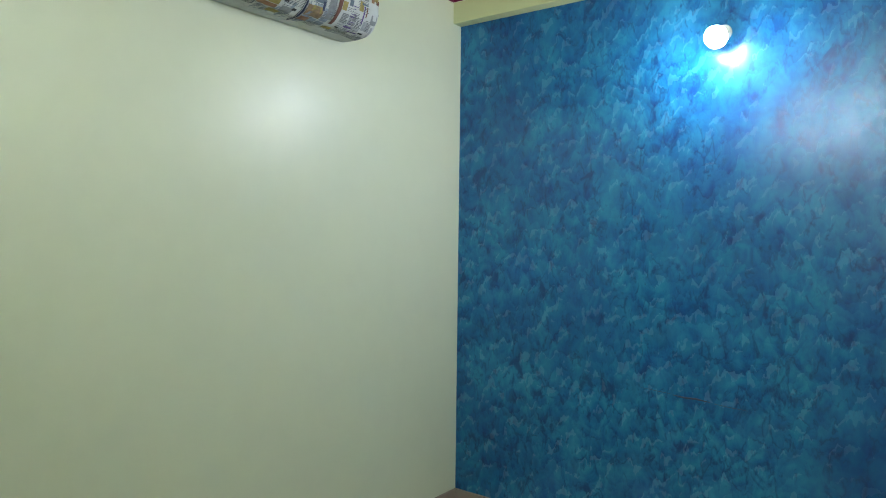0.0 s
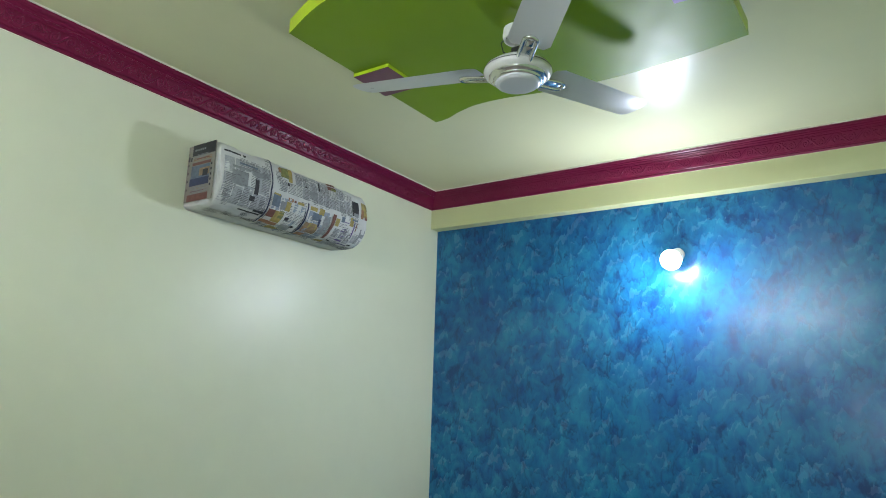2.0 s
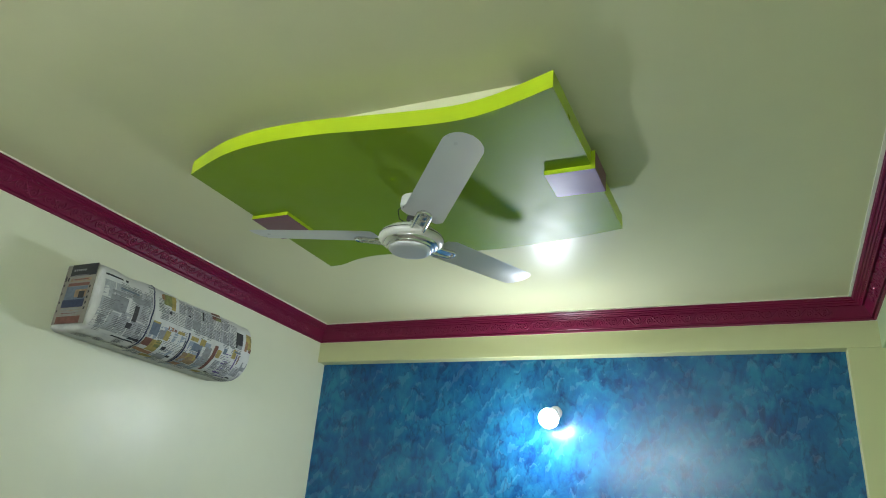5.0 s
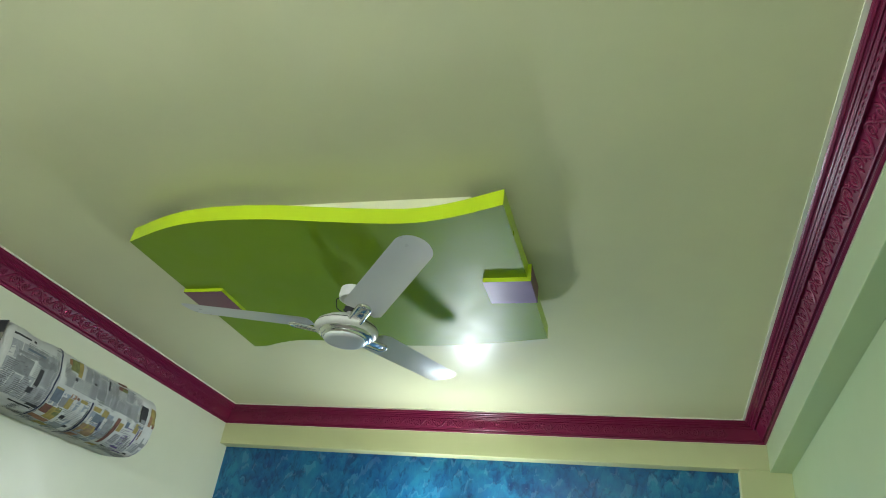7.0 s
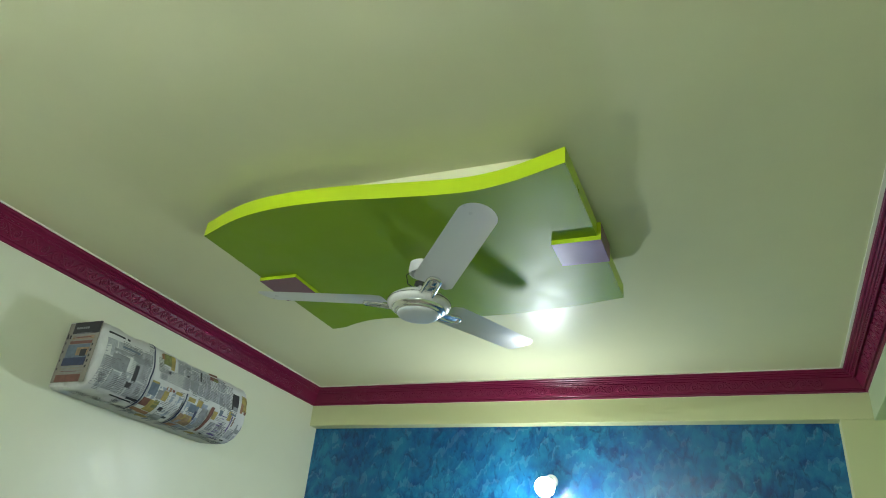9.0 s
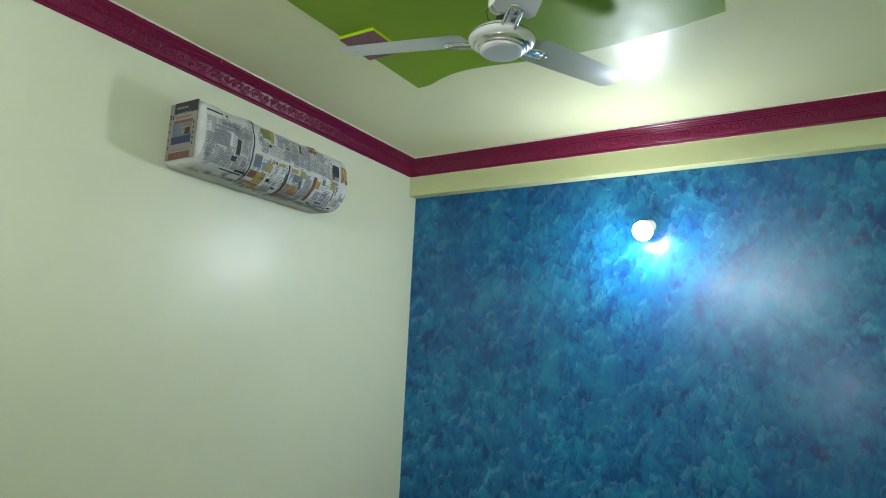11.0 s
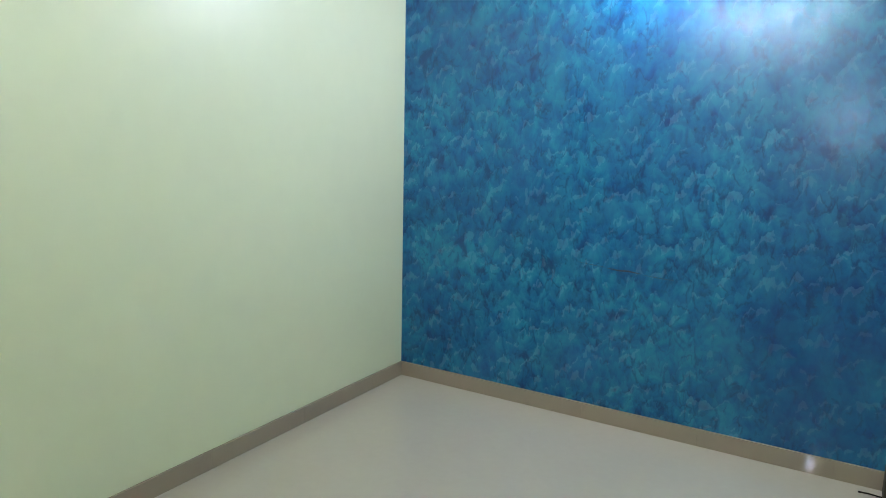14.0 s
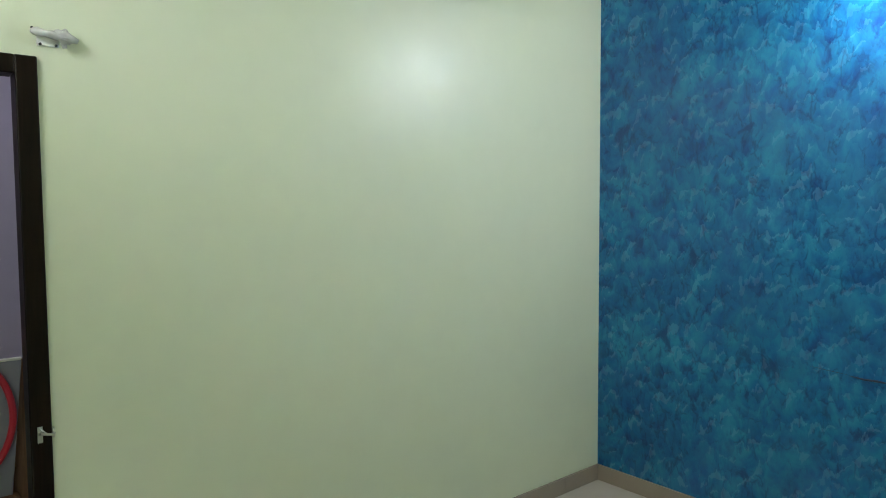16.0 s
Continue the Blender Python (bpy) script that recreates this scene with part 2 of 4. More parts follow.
def polished_floor():
    m, nt, b = nodes_of("polished_ivory_tile")
    n1, n2 = noise_tex(nt, 1.1, 4.0), noise_tex(nt, 24.0, 5.0)
    base = mix(nt, 0.4, ramp(nt, n1.outputs[0], [(0.3, (0.475, 0.418, 0.365)), (0.7, (0.52, 0.458, 0.405))]),
               ramp(nt, n2.outputs[0], [(0.3, (0.48, 0.423, 0.37)), (0.7, (0.51, 0.448, 0.395))]))
    nt.links.new(base, b.inputs["Base Color"])
    nt.links.new(ramp(nt, n1.outputs[0], [(0.3, (0.035,) * 3), (0.7, (0.06,) * 3)]), b.inputs["Roughness"])
    b.inputs["Specular IOR Level"].default_value = 0.72
    return m


FLOOR = polished_floor()


# ---- mesh helpers ----
def box(bm, x0, x1, y0, y1, z0, z1, bevel=0.0):
    m = Matrix.Translation(((x0 + x1) / 2, (y0 + y1) / 2, (z0 + z1) / 2)) @ Matrix.Diagonal((x1 - x0, y1 - y0, z1 - z0, 1))
    made = bmesh.ops.create_cube(bm, size=1, matrix=m)["verts"]
    if bevel:
        edges = list({e for v in made for e in v.link_edges})
        bmesh.ops.bevel(bm, geom=edges, offset=bevel, segments=2, profile=0.5, affect="EDGES")
    return bm


def boxes(*rows, bevel=0.0):
    bm = bmesh.new()
    for r in rows:
        box(bm, *r, bevel=bevel)
    return bm


def lathe(bm, profile, steps=40, centre=(0, 0), closed=False):
    """Turns (radius, height) pairs round the upright axis."""
    rings = []
    for r, z in profile:
        if r < 1e-5:
            rings.append([bm.verts.new((centre[0], centre[1], z))])
        else:
            rings.append([bm.verts.new((centre[0] + r * math.cos(2 * math.pi * i / steps), centre[1] + r * math.sin(2 * math.pi * i / steps), z)) for i in range(steps)])
    for a, b in zip(rings, rings[1:]):
        for i in range(steps):
            j = (i + 1) % steps
            if len(a) == 1 and len(b) > 1:
                bm.faces.new((a[0], b[j], b[i]))
            elif len(b) == 1 and len(a) > 1:
                bm.faces.new((a[i], a[j], b[0]))
            elif len(a) > 1:
                bm.faces.new((a[i], a[j], b[j], b[i]))
    return bm


def tube(bm, pts, radius, sides=8, caps=True):
    """A round rod along points; radius may be a number or one for each point."""
    pts = [Vector(p) for p in pts]
    rads = radius if isinstance(radius, (list, tuple)) else [radius] * len(pts)
    rings, side = [], None
    for i, p in enumerate(pts):
        d = (pts[min(i + 1, len(pts) - 1)] - pts[max(i - 1, 0)]).normalized()
        if side is None:
            side = d.orthogonal().normalized()
        side = (side - d * side.dot(d)).normalized()
        up = d.cross(side)
        rings.append([bm.verts.new(p + rads[i] * (math.cos(2 * math.pi * k / sides) * side + math.sin(2 * math.pi * k / sides) * up)) for k in range(sides)])
    for a, b in zip(rings, rings[1:]):
        for k in range(sides):
            bm.faces.new((a[k], a[(k + 1) % sides], b[(k + 1) % sides], b[k]))
    if caps:
        bm.faces.new(rings[0][::-1]), bm.faces.new(rings[-1])
    return bm


def prism(bm, outline, z0, z1, bevel=0.0):
    """An upright slab over an outline in plan."""
    lo = [bm.verts.new((x, y, z0)) for x, y in outline]
    hi = [bm.verts.new((x, y, z1)) for x, y in outline]
    bm.faces.new(lo), bm.faces.new(hi)
    n = len(lo)
    for i in range(n):
        bm.faces.new((lo[i], lo[(i + 1) % n], hi[(i + 1) % n], hi[i]))
    return bm


def mesh_of(name, bm, material, smooth=None):
    bmesh.ops.recalc_face_normals(bm, faces=bm.faces[:])
    me = bpy.data.meshes.new(name)
    bm.to_mesh(me)
    bm.free()
    for m in (material if isinstance(material, (list, tuple)) else [material]):
        me.materials.append(m)
    if smooth is not None:
        me.shade_smooth()
        me.set_sharp_from_angle(angle=radians(smooth))
    return me


def part(name, bm, material, parent=None, label="", smooth=None):
    ob = new(name, mesh_of(name, bm, material, smooth))
    if parent is not None:
        ob.parent = parent
    return tagged(ob, label)


def skewed(bm):
    """Turns what stands along the east side slightly into the room."""
    for v in bm.verts:
        v.co.x += SKEW * min(0.0, v.co.y - YB)
    return bm


def structure(name, bm, material, label, category, smooth=None):
    return tagged(part(name, bm, material, None, label, smooth), category=category, kind="structure")


def thing(name, at, label, category, group=""):
    ob = new(name)
    ob.matrix_basis = pose(*at)
    ob.empty_display_size = 0.05
    return tagged(ob, label, category, group)


# ---- structure ----
structure("floor", boxes((-0.15, XR, YS, 0.0, -0.12, 0.0)), FLOOR, "polished ivory vitrified floor, glossy and clean", "floor")
structure("ceiling", boxes((-0.15, XR + 0.15, YS - 0.15, 0.15, H, H + 0.14)), CEIL, "cream painted flat ceiling with a satin sheen", "ceiling")
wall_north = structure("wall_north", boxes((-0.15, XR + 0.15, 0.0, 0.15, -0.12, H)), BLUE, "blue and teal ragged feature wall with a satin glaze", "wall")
structure("wall_west", boxes((-0.15, 0.0, YS - 0.15, DOOR_A - 0.02, -0.12, H), (-0.15, 0.0, DOOR_B - 0.032, 0.0, -0.12, H), (-0.15, 0.0, DOOR_A - 0.02, DOOR_B - 0.032, DOOR_H - 0.02, H)),
          WALL, "pale green satin painted wall with a doorway", "wall")
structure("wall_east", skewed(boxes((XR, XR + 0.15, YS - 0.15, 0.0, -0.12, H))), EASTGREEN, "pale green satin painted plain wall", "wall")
structure("wall_south", boxes((0.0, XR, YS - 0.15, YS, -0.12, H)), WALL, "pale green painted plain wall", "wall")
structure("beam_north", boxes((0.0, XR, YB, 0.0, ZB, H), bevel=0.003), CREAM, "cream painted ceiling beam over the blue wall", "beam")
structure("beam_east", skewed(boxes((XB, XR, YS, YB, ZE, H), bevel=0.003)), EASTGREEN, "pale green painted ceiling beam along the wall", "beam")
structure("pilaster", boxes((XP, XR, YB, 0.0, 0.0, ZB), bevel=0.003), CREAM, "cream painted flat pilaster beside the blue wall", "pilaster")

# a trowel line dried into the glaze
bm = bmesh.new()
tube(bm, [(1.13, -0.0002, 0.856), (1.20, -0.0002, 0.850), (1.28, -0.0002, 0.845)], [0.0006, 0.0014, 0.0008], 6)
tube(bm, [(1.48, -0.0002, 0.828), (1.56, -0.0002, 0.822), (1.63, -0.0002, 0.819)], [0.0008, 0.0014, 0.0005], 6)
tube(bm, [(1.29, -0.0004, 0.842), (1.345, -0.0004, 0.836), (1.40, -0.0004, 0.838), (1.462, -0.0004, 0.832)], [0.0012, 0.0045, 0.005, 0.0016], 6)
part("glaze_ridge", bm, paint("dark_blue_glaze", (0.002, 0.012, 0.05), 0.5), wall_north, "dark dried ridge in the glaze", 60)

# skirting, in long tiles
SK, ST = 0.089, 0.012
for name, runs, along in (("baseboard_west", (-2.70, -2.10, -1.50, -0.90, -0.30, -ST), "y"), ("baseboard_north", (0.0, 0.60, 1.20, 1.80, 2.40, XP), "x")):
    if along == "y":
        base = structure(name, boxes((0.0, ST - 0.002, runs[0], 0.0, 0.0, SK - 0.003)), GROUT, "taupe glazed tile skirting on the floor", "baseboard")
    else:
        base = structure(name, boxes((0.0, XP, -ST + 0.002, 0.0, 0.0, SK - 0.003)), GROUT, "taupe glazed tile skirting below the blue wall", "baseboard")
    for a, b in zip(runs, runs[1:]):
        if along == "y":
            bm = boxes((0.0005, ST, a + 0.0002, b - 0.0002, 0.001, SK), bevel=0.0012)
        else:
            bm = boxes((a + 0.0002, b - 0.0002, -ST, -0.0005, 0.001, SK), bevel=0.0012)
        part("tile", bm, SKIRT, base)

# cornice: (share of the slope from wall to ceiling, height off the slope)
PROFILE = [(0.0, 0.0), (0.0, 0.007), (0.05, 0.009), (0.085, 0.006), (0.10, 0.002), (0.13, 0.002), (0.15, 0.0105), (0.175, 0.0105),
           (0.185, 0.0085), (0.36, 0.0002), (0.48, -0.0055), (0.57, -0.0098), (0.59, 0.004), (0.615, 0.004), (0.63, 0.0), (0.70, 0.0),
           (0.715, 0.004), (0.735, 0.004), (0.75, 0.001), (0.79, 0.001), (0.80, 0.005), (0.825, 0.005), (0.84, 0.002), (0.875, 0.003),
           (0.885, 0.007), (0.93, 0.008), (0.95, 0.005), (0.985, 0.005), (1.0, 0.0)]
SLOPE = math.hypot(CW, CH)
NX, NZ = CH / SLOPE, -CW / SLOPE            # off the slope: into the room and down


def cornice_point(share, off):
    """Distance from the wall and height, of a point of the profile."""
    return CW * share + NX * off, H - CH + CH * share + NZ * off


XS = XB + SKEW * (YS - YB)     # the beam's face at its south end
RECT = {"west": ((0.0, YS), (0.0, YB)), "north": ((0.0, YB), (XB, YB)), "east": ((XB, YB), (XS, YS)), "south": ((XS, YS), (0.0, YS))}
INWARD = {"west": (1, 0), "north": (0, -1), "east": (-1, 0), "south": (0, 1)}


def scroll_mesh():
    """Two curls of a running vine, one turned up and one down, with leaves; x along the cornice, y up the slope, z off it."""
    bm = bmesh.new()
    tube(bm, [(0.060 * (i / 12 - 1), 0.0185 * math.sin(i / 24 * 2 * math.pi), 0.0) for i in range(25)], 0.0040, 8)
    for sx in (1, -1):
        cx, cy = sx * 0.030, sx * -0.001
        curl = []
        for i in range(21):
            a = 1.1 - i / 20 * 2.9 * math.pi
            r = 0.0150 * (1 - i / 20) ** 0.8 + 0.0012
            curl.append((cx + sx * r * math.cos(a), cy + sx * r * math.sin(a), 0.0002))
        tube(bm, curl, [0.0042 - 0.0016 * i / 20 for i in range(21)], 8)
        bmesh.ops.create_icosphere(bm, subdivisions=1, radius=0.0046, matrix=Matrix.Translation((cx, cy, 0)))
        for k in range(3):
            a = 2.5 + 0.55 * k
            p = Vector((cx + sx * 0.022 * math.cos(a), cy + sx * 0.017 * math.sin(a), 0.0))
            q = Vector((cx + sx * 0.034 * math.cos(a + 0.35), cy + sx * 0.024 * math.sin(a + 0.35), -0.0006))
            tube(bm, [p, (p + q) / 2 + Vector((0, 0, 0.0006)), q], [0.0022, 0.0050, 0.0008], 8)
    bmesh.ops.scale(bm, vec=(1, 1.22, 0.90), verts=bm.verts[:])
    return mesh_of("scroll", bm, MAROON, 60)


SCROLL = scroll_mesh()
PITCH = 0.120
TC, TS = math.cos(radians(20.4)), math.sin(radians(20.4))     # the scroll band is steeper than the slope
for side, ((ax, ay), (bx, by)) in RECT.items():
    ix, iy = INWARD[side]
    along = Vector((bx - ax, by - ay, 0)).normalized()
    bm = bmesh.new()
    rows = []
    for share, off in PROFILE:
        d, z = cornice_point(share, off)
        rows.append([bm.verts.new((ax + ix * d + along.x * d, ay + iy * d + along.y * d, z)), bm.verts.new((bx + ix * d - along.x * d, by + iy * d - along.y * d, z))])
    for r, s in zip(rows, rows[1:]):
        bm.faces.new((r[0], r[1], s[1], s[0]))
    body = structure("cornice_" + side, bm, MAROON, "glossy maroon plaster cornice with embossed scrolls", "cornice", 25)
    length = math.hypot(bx - ax, by - ay)
    up = Vector((ix * CW, iy * CW, CH)).normalized()
    out = Vector((ix * NX, iy * NX, NZ))
    if side != "south":
        count = int((length - 0.30) / PITCH)
        for k in range(count):
            s = (length - count * PITCH) / 2 + PITCH * (k + 0.5)
            d, z = cornice_point(0.375, 0.0)
            here = Vector((ax + ix * d, ay + iy * d, z)) + along * s
            m = Matrix((along, up * TC - out * TS, out * TC + up * TS)).transposed().to_4x4()
            m.translation = here
            ob = new("scroll", SCROLL)
            ob.matrix_basis = m
            ob.parent = body
        # row of small beads along the upper fillet
        bm = bmesh.new()
        for k in range(int((length - 0.24) / 0.026)):
            d, z = cornice_point(0.665, 0.0012)
            here = Vector((ax + ix * d, ay + iy * d, z)) + along * (0.12 + 0.026 * (k + 0.5))
            m = Matrix((along, up, out)).transposed().to_4x4() @ Matrix.Diagonal((0.0092, 0.0022, 0.0024, 1))
            m.translation = here
            bmesh.ops.create_icosphere(bm, subdivisions=1, radius=1, matrix=m)
        tagged(part("bead_row", bm, MAROON, body, "", 80), kind="stuff")

# thin off-white edge where the maroon paint stops on the ceiling and below on the wall
bm = bmesh.new()
t = CW
box(bm, XB - t - 0.013, XB - t, YS + t, YB - t, H - 0.004, H)
skewed(bm)
for x0, x1, y0, y1 in ((t, t + 0.008, YS + t, YB - t), (t, XB - t, YB - t - 0.008, YB - t)):
    box(bm, x0, x1, y0, y1, H - 0.004, H)
structure("trim_ceiling", bm, LINE, "thin off-white paint edge round the ceiling", "trim")
bm = bmesh.new()
z = H - CH
box(bm, XB - 0.003, XB, YS, YB, z - 0.006, z)
skewed(bm)
for x0, x1, y0, y1 in ((0.0, 0.003, YS, YB), (0.0, XB, YB - 0.003, YB)):
    box(bm, x0, x1, y0, y1, z - 0.006, z)
structure("trim_wall", bm, LINE, "thin off-white paint edge below the cornice", "trim")

# doorway
bm = boxes((-0.07, 0.018, DOOR_B - 0.058, DOOR_B, 0.0, DOOR_H), (-0.07, 0.018, DOOR_A, DOOR_A + 0.06, 0.0, DOOR_H),
           (-0.07, 0.018, DOOR_A + 0.06, DOOR_B - 0.058, DOOR_H - 0.055, DOOR_H), bevel=0.004)
for v in bm.verts:
    v.co.y -= LEAN * (DOOR_H - v.co.z)
door = structure("door_1", bm, FRAME, "dark stained timber door frame, open, with no leaf", "door frame")
JB = DOOR_B - LEAN * 1.08
bm = boxes((0.0185, 0.0205, JB - 0.040, JB - 0.026, 0.862, 0.912), bevel=0.0008)
plate = part("strike_plate", bm, STEEL, door, "worn steel bolt keeper")
bm = bmesh.new()
tube(bm, [(0.020, JB - 0.034, 0.890), (0.030, JB - 0.030, 0.892), (0.033, JB - 0.016, 0.888), (0.030, JB + 0.002, 0.885), (0.012, JB + 0.006, 0.884)], 0.0042, 8)
tube(bm, [(0.020, JB - 0.034, 0.906), (0.028, JB - 0.026, 0.899), (0.032, JB - 0.016, 0.888)], 0.003, 8)
box(bm, 0.0, 0.014, JB + 0.001, JB + 0.008, 0.872, 0.900, 0.001)
part("bolt_loop", bm, STEEL, plate, "dull steel bolt loop", 40)

# passage beyond the door
structure("passage_floor", boxes((-2.0, -0.15, -4.6, -1.4, -0.12, 0.0)), FLOOR, "polished ivory floor of the passage", "floor")
structure("passage_ceiling", boxes((-2.0, -0.15, -4.6, -1.4, 2.9, 3.0)), CEIL, "cream ceiling of the passage", "ceiling")
structure("passage_wall_west", boxes((-2.15, -2.0, -4.6, -1.4, -0.12, 3.0)), PASSAGE, "grey-lilac painted passage wall", "wall")
structure("passage_wall_north", boxes((-2.0, -0.15, -1.4, -1.25, -0.12, 3.0)), PASSAGE, "grey-lilac painted passage wall", "wall")
structure("passage_wall_south", boxes((-2.0, -0.15, -4.75, -4.6, -0.12, 3.0)), PASSAGE, "grey-lilac painted passage wall", "wall")


# ---- hanging ceiling board ----
def smooth_curve(points, steps):
    """A smooth line through points given as (x, y)."""
    out = []
    p = [points[0]] + list(points) + [points[-1]]
    for i in range(1, len(p) - 2):
        for k in range(steps):
            t = k / steps
            out.append(tuple(0.5 * (2 * p[i][a] + (p[i + 1][a] - p[i - 1][a]) * t + (2 * p[i - 1][a] - 5 * p[i][a] + 4 * p[i + 1][a] - p[i + 2][a]) * t * t
                                    + (3 * p[i][a] - p[i - 1][a] - 3 * p[i + 1][a] + p[i + 2][a]) * t ** 3) for a in (0, 1)))
    return out + [points[-1]]


BZ = 2.940            # underside of the board
BT = 0.051            # its thickness
back = smooth_curve([(0.834, -2.103), (1.024, -2.172), (1.190, -2.196), (1.381, -2.189), (1.537, -2.165), (1.706, -2.141), (1.820, -2.135), (1.939, -2.154), (2.088, -2.200)], 5)
front = smooth_curve([(2.097, -1.345), (1.913, -1.305), (1.740, -1.281), (1.568, -1.274), (1.373, -1.291), (1.209, -1.320), (1.081, -1.323), (0.983, -1.298), (0.907, -1.266), (0.840, -1.257)], 5)
board = thing("ceiling_board", (1.49, -1.78, H), "lime green wavy plywood panel hung below the ceiling", "ceiling panel")


def local(points):
    return [(x - 1.49, y + 1.78) for x, y in points]


bm = prism(bmesh.new(), local(back + front), BZ - H, BZ + BT - H)
bm.normal_update()
for f in bm.faces:
    f.material_index = 0 if f.normal.z < -0.9 or f.normal.z > 0.9 else 1
ob = new("panel", mesh_of("panel", bm, [GREEN, LIME], 30))
ob.parent = board
tagged(ob, "leaf green underside with lime green edge")
bm = prism(bmesh.new(), local([(1.020, -2.120), (1.970, -2.106), (1.985, -1.425), (0.942, -1.384)]), BZ + BT - H, -0.0005)
part("spacer", bm, CEIL, board, "cream painted packing frame")


def board_block(x0, x1, y0, y1, drop, bottom, label):
    bm = boxes((x0 - 1.49, x1 - 1.49, y0 + 1.78, y1 + 1.78, BZ - drop - H, BZ + BT - 0.004 - H), bevel=0.0015)
    bm.normal_update()
    for f in bm.faces:
        n = f.normal
        f.material_index = 0 if n.z < -0.7 else (2 if abs(n.x) > 0.7 and x0 > 1.5 else 1)
    ob = new("block", mesh_of("block", bm, [bottom, LIME, PLUM]))
    ob.parent = board
    tagged(ob, label)


board_block(1.951, 2.105, -1.807, -1.659, 0.015, PURPLE, "glossy mauve block set through the panel")
board_block(0.828, 0.988, -1.776, -1.589, 0.013, PLUM, "dark plum block set through the panel")


# ---- ceiling fan ----
FX, FY = 1.491, -1.750
BLADE_Z = BZ - 0.139
fan = thing("ceiling_fan", (FX, FY, BZ), "pearl white three-blade ceiling fan with chrome trim, standing still", "ceiling fan")
fan.scale = (1.0258, 1.0258, 1.0258)
bm = bmesh.new()
lathe(bm, [(0.0, 0.0), (0.030, 0.0), (0.038, -0.004), (0.040, -0.030), (0.037, -0.042), (0.033, -0.042), (0.034, -0.012), (0.0, -0.010)], 36)
bmesh.ops.scale(bm, vec=(1.18, 1.18, 1.0), verts=bm.verts[:])
part("canopy", bm, PLASTIC, fan, "white cup-shaped ceiling canopy", 35)
bm = bmesh.new()
lathe(bm, [(0.0, -0.005), (0.0105, -0.005), (0.0105, -0.114), (0.0, -0.114)], 20)
part("down_rod", bm, STEEL, fan, "", 35)
bm = bmesh.new()
box(bm, -0.018, 0.018, -0.012, 0.012, -0.086, -0.066, 0.003)
tube(bm, [(-0.024, 0, -0.076), (0.024, 0, -0.076)], 0.004, 8)
part("shackle", bm, WIRE, fan)
bm = bmesh.new()
tube(bm, [(-0.030, -0.015, -0.030), (-0.046, -0.024, -0.050), (-0.040, -0.020, -0.080), (-0.018, -0.008, -0.094)], 0.0018, 6)
part("wire", bm, WIRE, fan, "thin black supply wire", 60)
Z = BLADE_Z - BZ
bm = bmesh.new()
lathe(bm, [(0.0, Z + 0.028), (0.040, Z + 0.028), (0.080, Z + 0.016), (0.099, Z + 0.002), (0.104, Z - 0.010), (0.102, Z - 0.018), (0.095, Z - 0.024), (0.088, Z - 0.027), (0.0, Z - 0.027)], 64)
motor = part("motor_housing", bm, FANHUB, fan, "ivory domed motor housing", 40)
bm = bmesh.new()
lathe(bm, [(0.088, Z - 0.0265), (0.086, Z - 0.032), (0.080, Z - 0.036), (0.075, Z - 0.037), (0.073, Z - 0.042), (0.070, Z - 0.044), (0.066, Z - 0.044), (0.066, Z - 0.0265)], 64)
part("trim_ring", bm, CHROME, motor, "stepped chrome ring", 40)
bm = bmesh.new()
lathe(bm, [(0.0675, Z - 0.041), (0.0675, Z - 0.048), (0.063, Z - 0.052), (0.050, Z - 0.054), (0.0, Z - 0.055)], 64)
part("bottom_cap", bm, FAN, motor, "pearl grey bottom disc", 40)
bm = bmesh.new()
lathe(bm, [(0.1030, Z - 0.0045), (0.1040, Z - 0.006), (0.1042, Z - 0.0075), (0.100, Z - 0.006)], 64)
part("seam", bm, WIRE, motor)


def blade_mesh():
    """A blade along +x, arched and pitched, with a slanted rounded tip."""
    bm = bmesh.new()
    grid = []
    n, k = 34, 10
    for i in range(n + 1):
        u = 1 - (1 - i / n) ** 1.8
        x = 0.122 + 0.462 * u
        half = 0.064 - 0.009 * u
        cut = 0.0
        if u < 0.05:
            cut = 0.016 * (1 - u / 0.05) ** 2
        if x > 0.534:
            w = min(1.0, (x - 0.534) / 0.050)
            cut = half * 0.97 * (1 - math.sqrt(max(0.0, 1 - w * w)))
        lo, hi = -half + cut, half - cut
        row = []
        for j in range(k + 1):
            v = j / k
            y = lo + (hi - lo) * v
            z = 0.005 * (1 - (y / half) ** 2)
            row.append(bm.verts.new((x, y, z)))
        grid.append(row)
    for a, b in zip(grid, grid[1:]):
        for j in range(k):
            bm.faces.new((a[j], a[j + 1], b[j + 1], b[j]))
    bmesh.ops.solidify(bm, geom=bm.faces[:], thickness=0.0016)
    bmesh.ops.rotate(bm, verts=bm.verts[:], cent=(0, 0, 0), matrix=Matrix.Rotation(radians(-3.6), 3, "Y") @ Matrix.Rotation(radians(-9), 3, "X"))
    return mesh_of("blade", bm, FAN, 40)


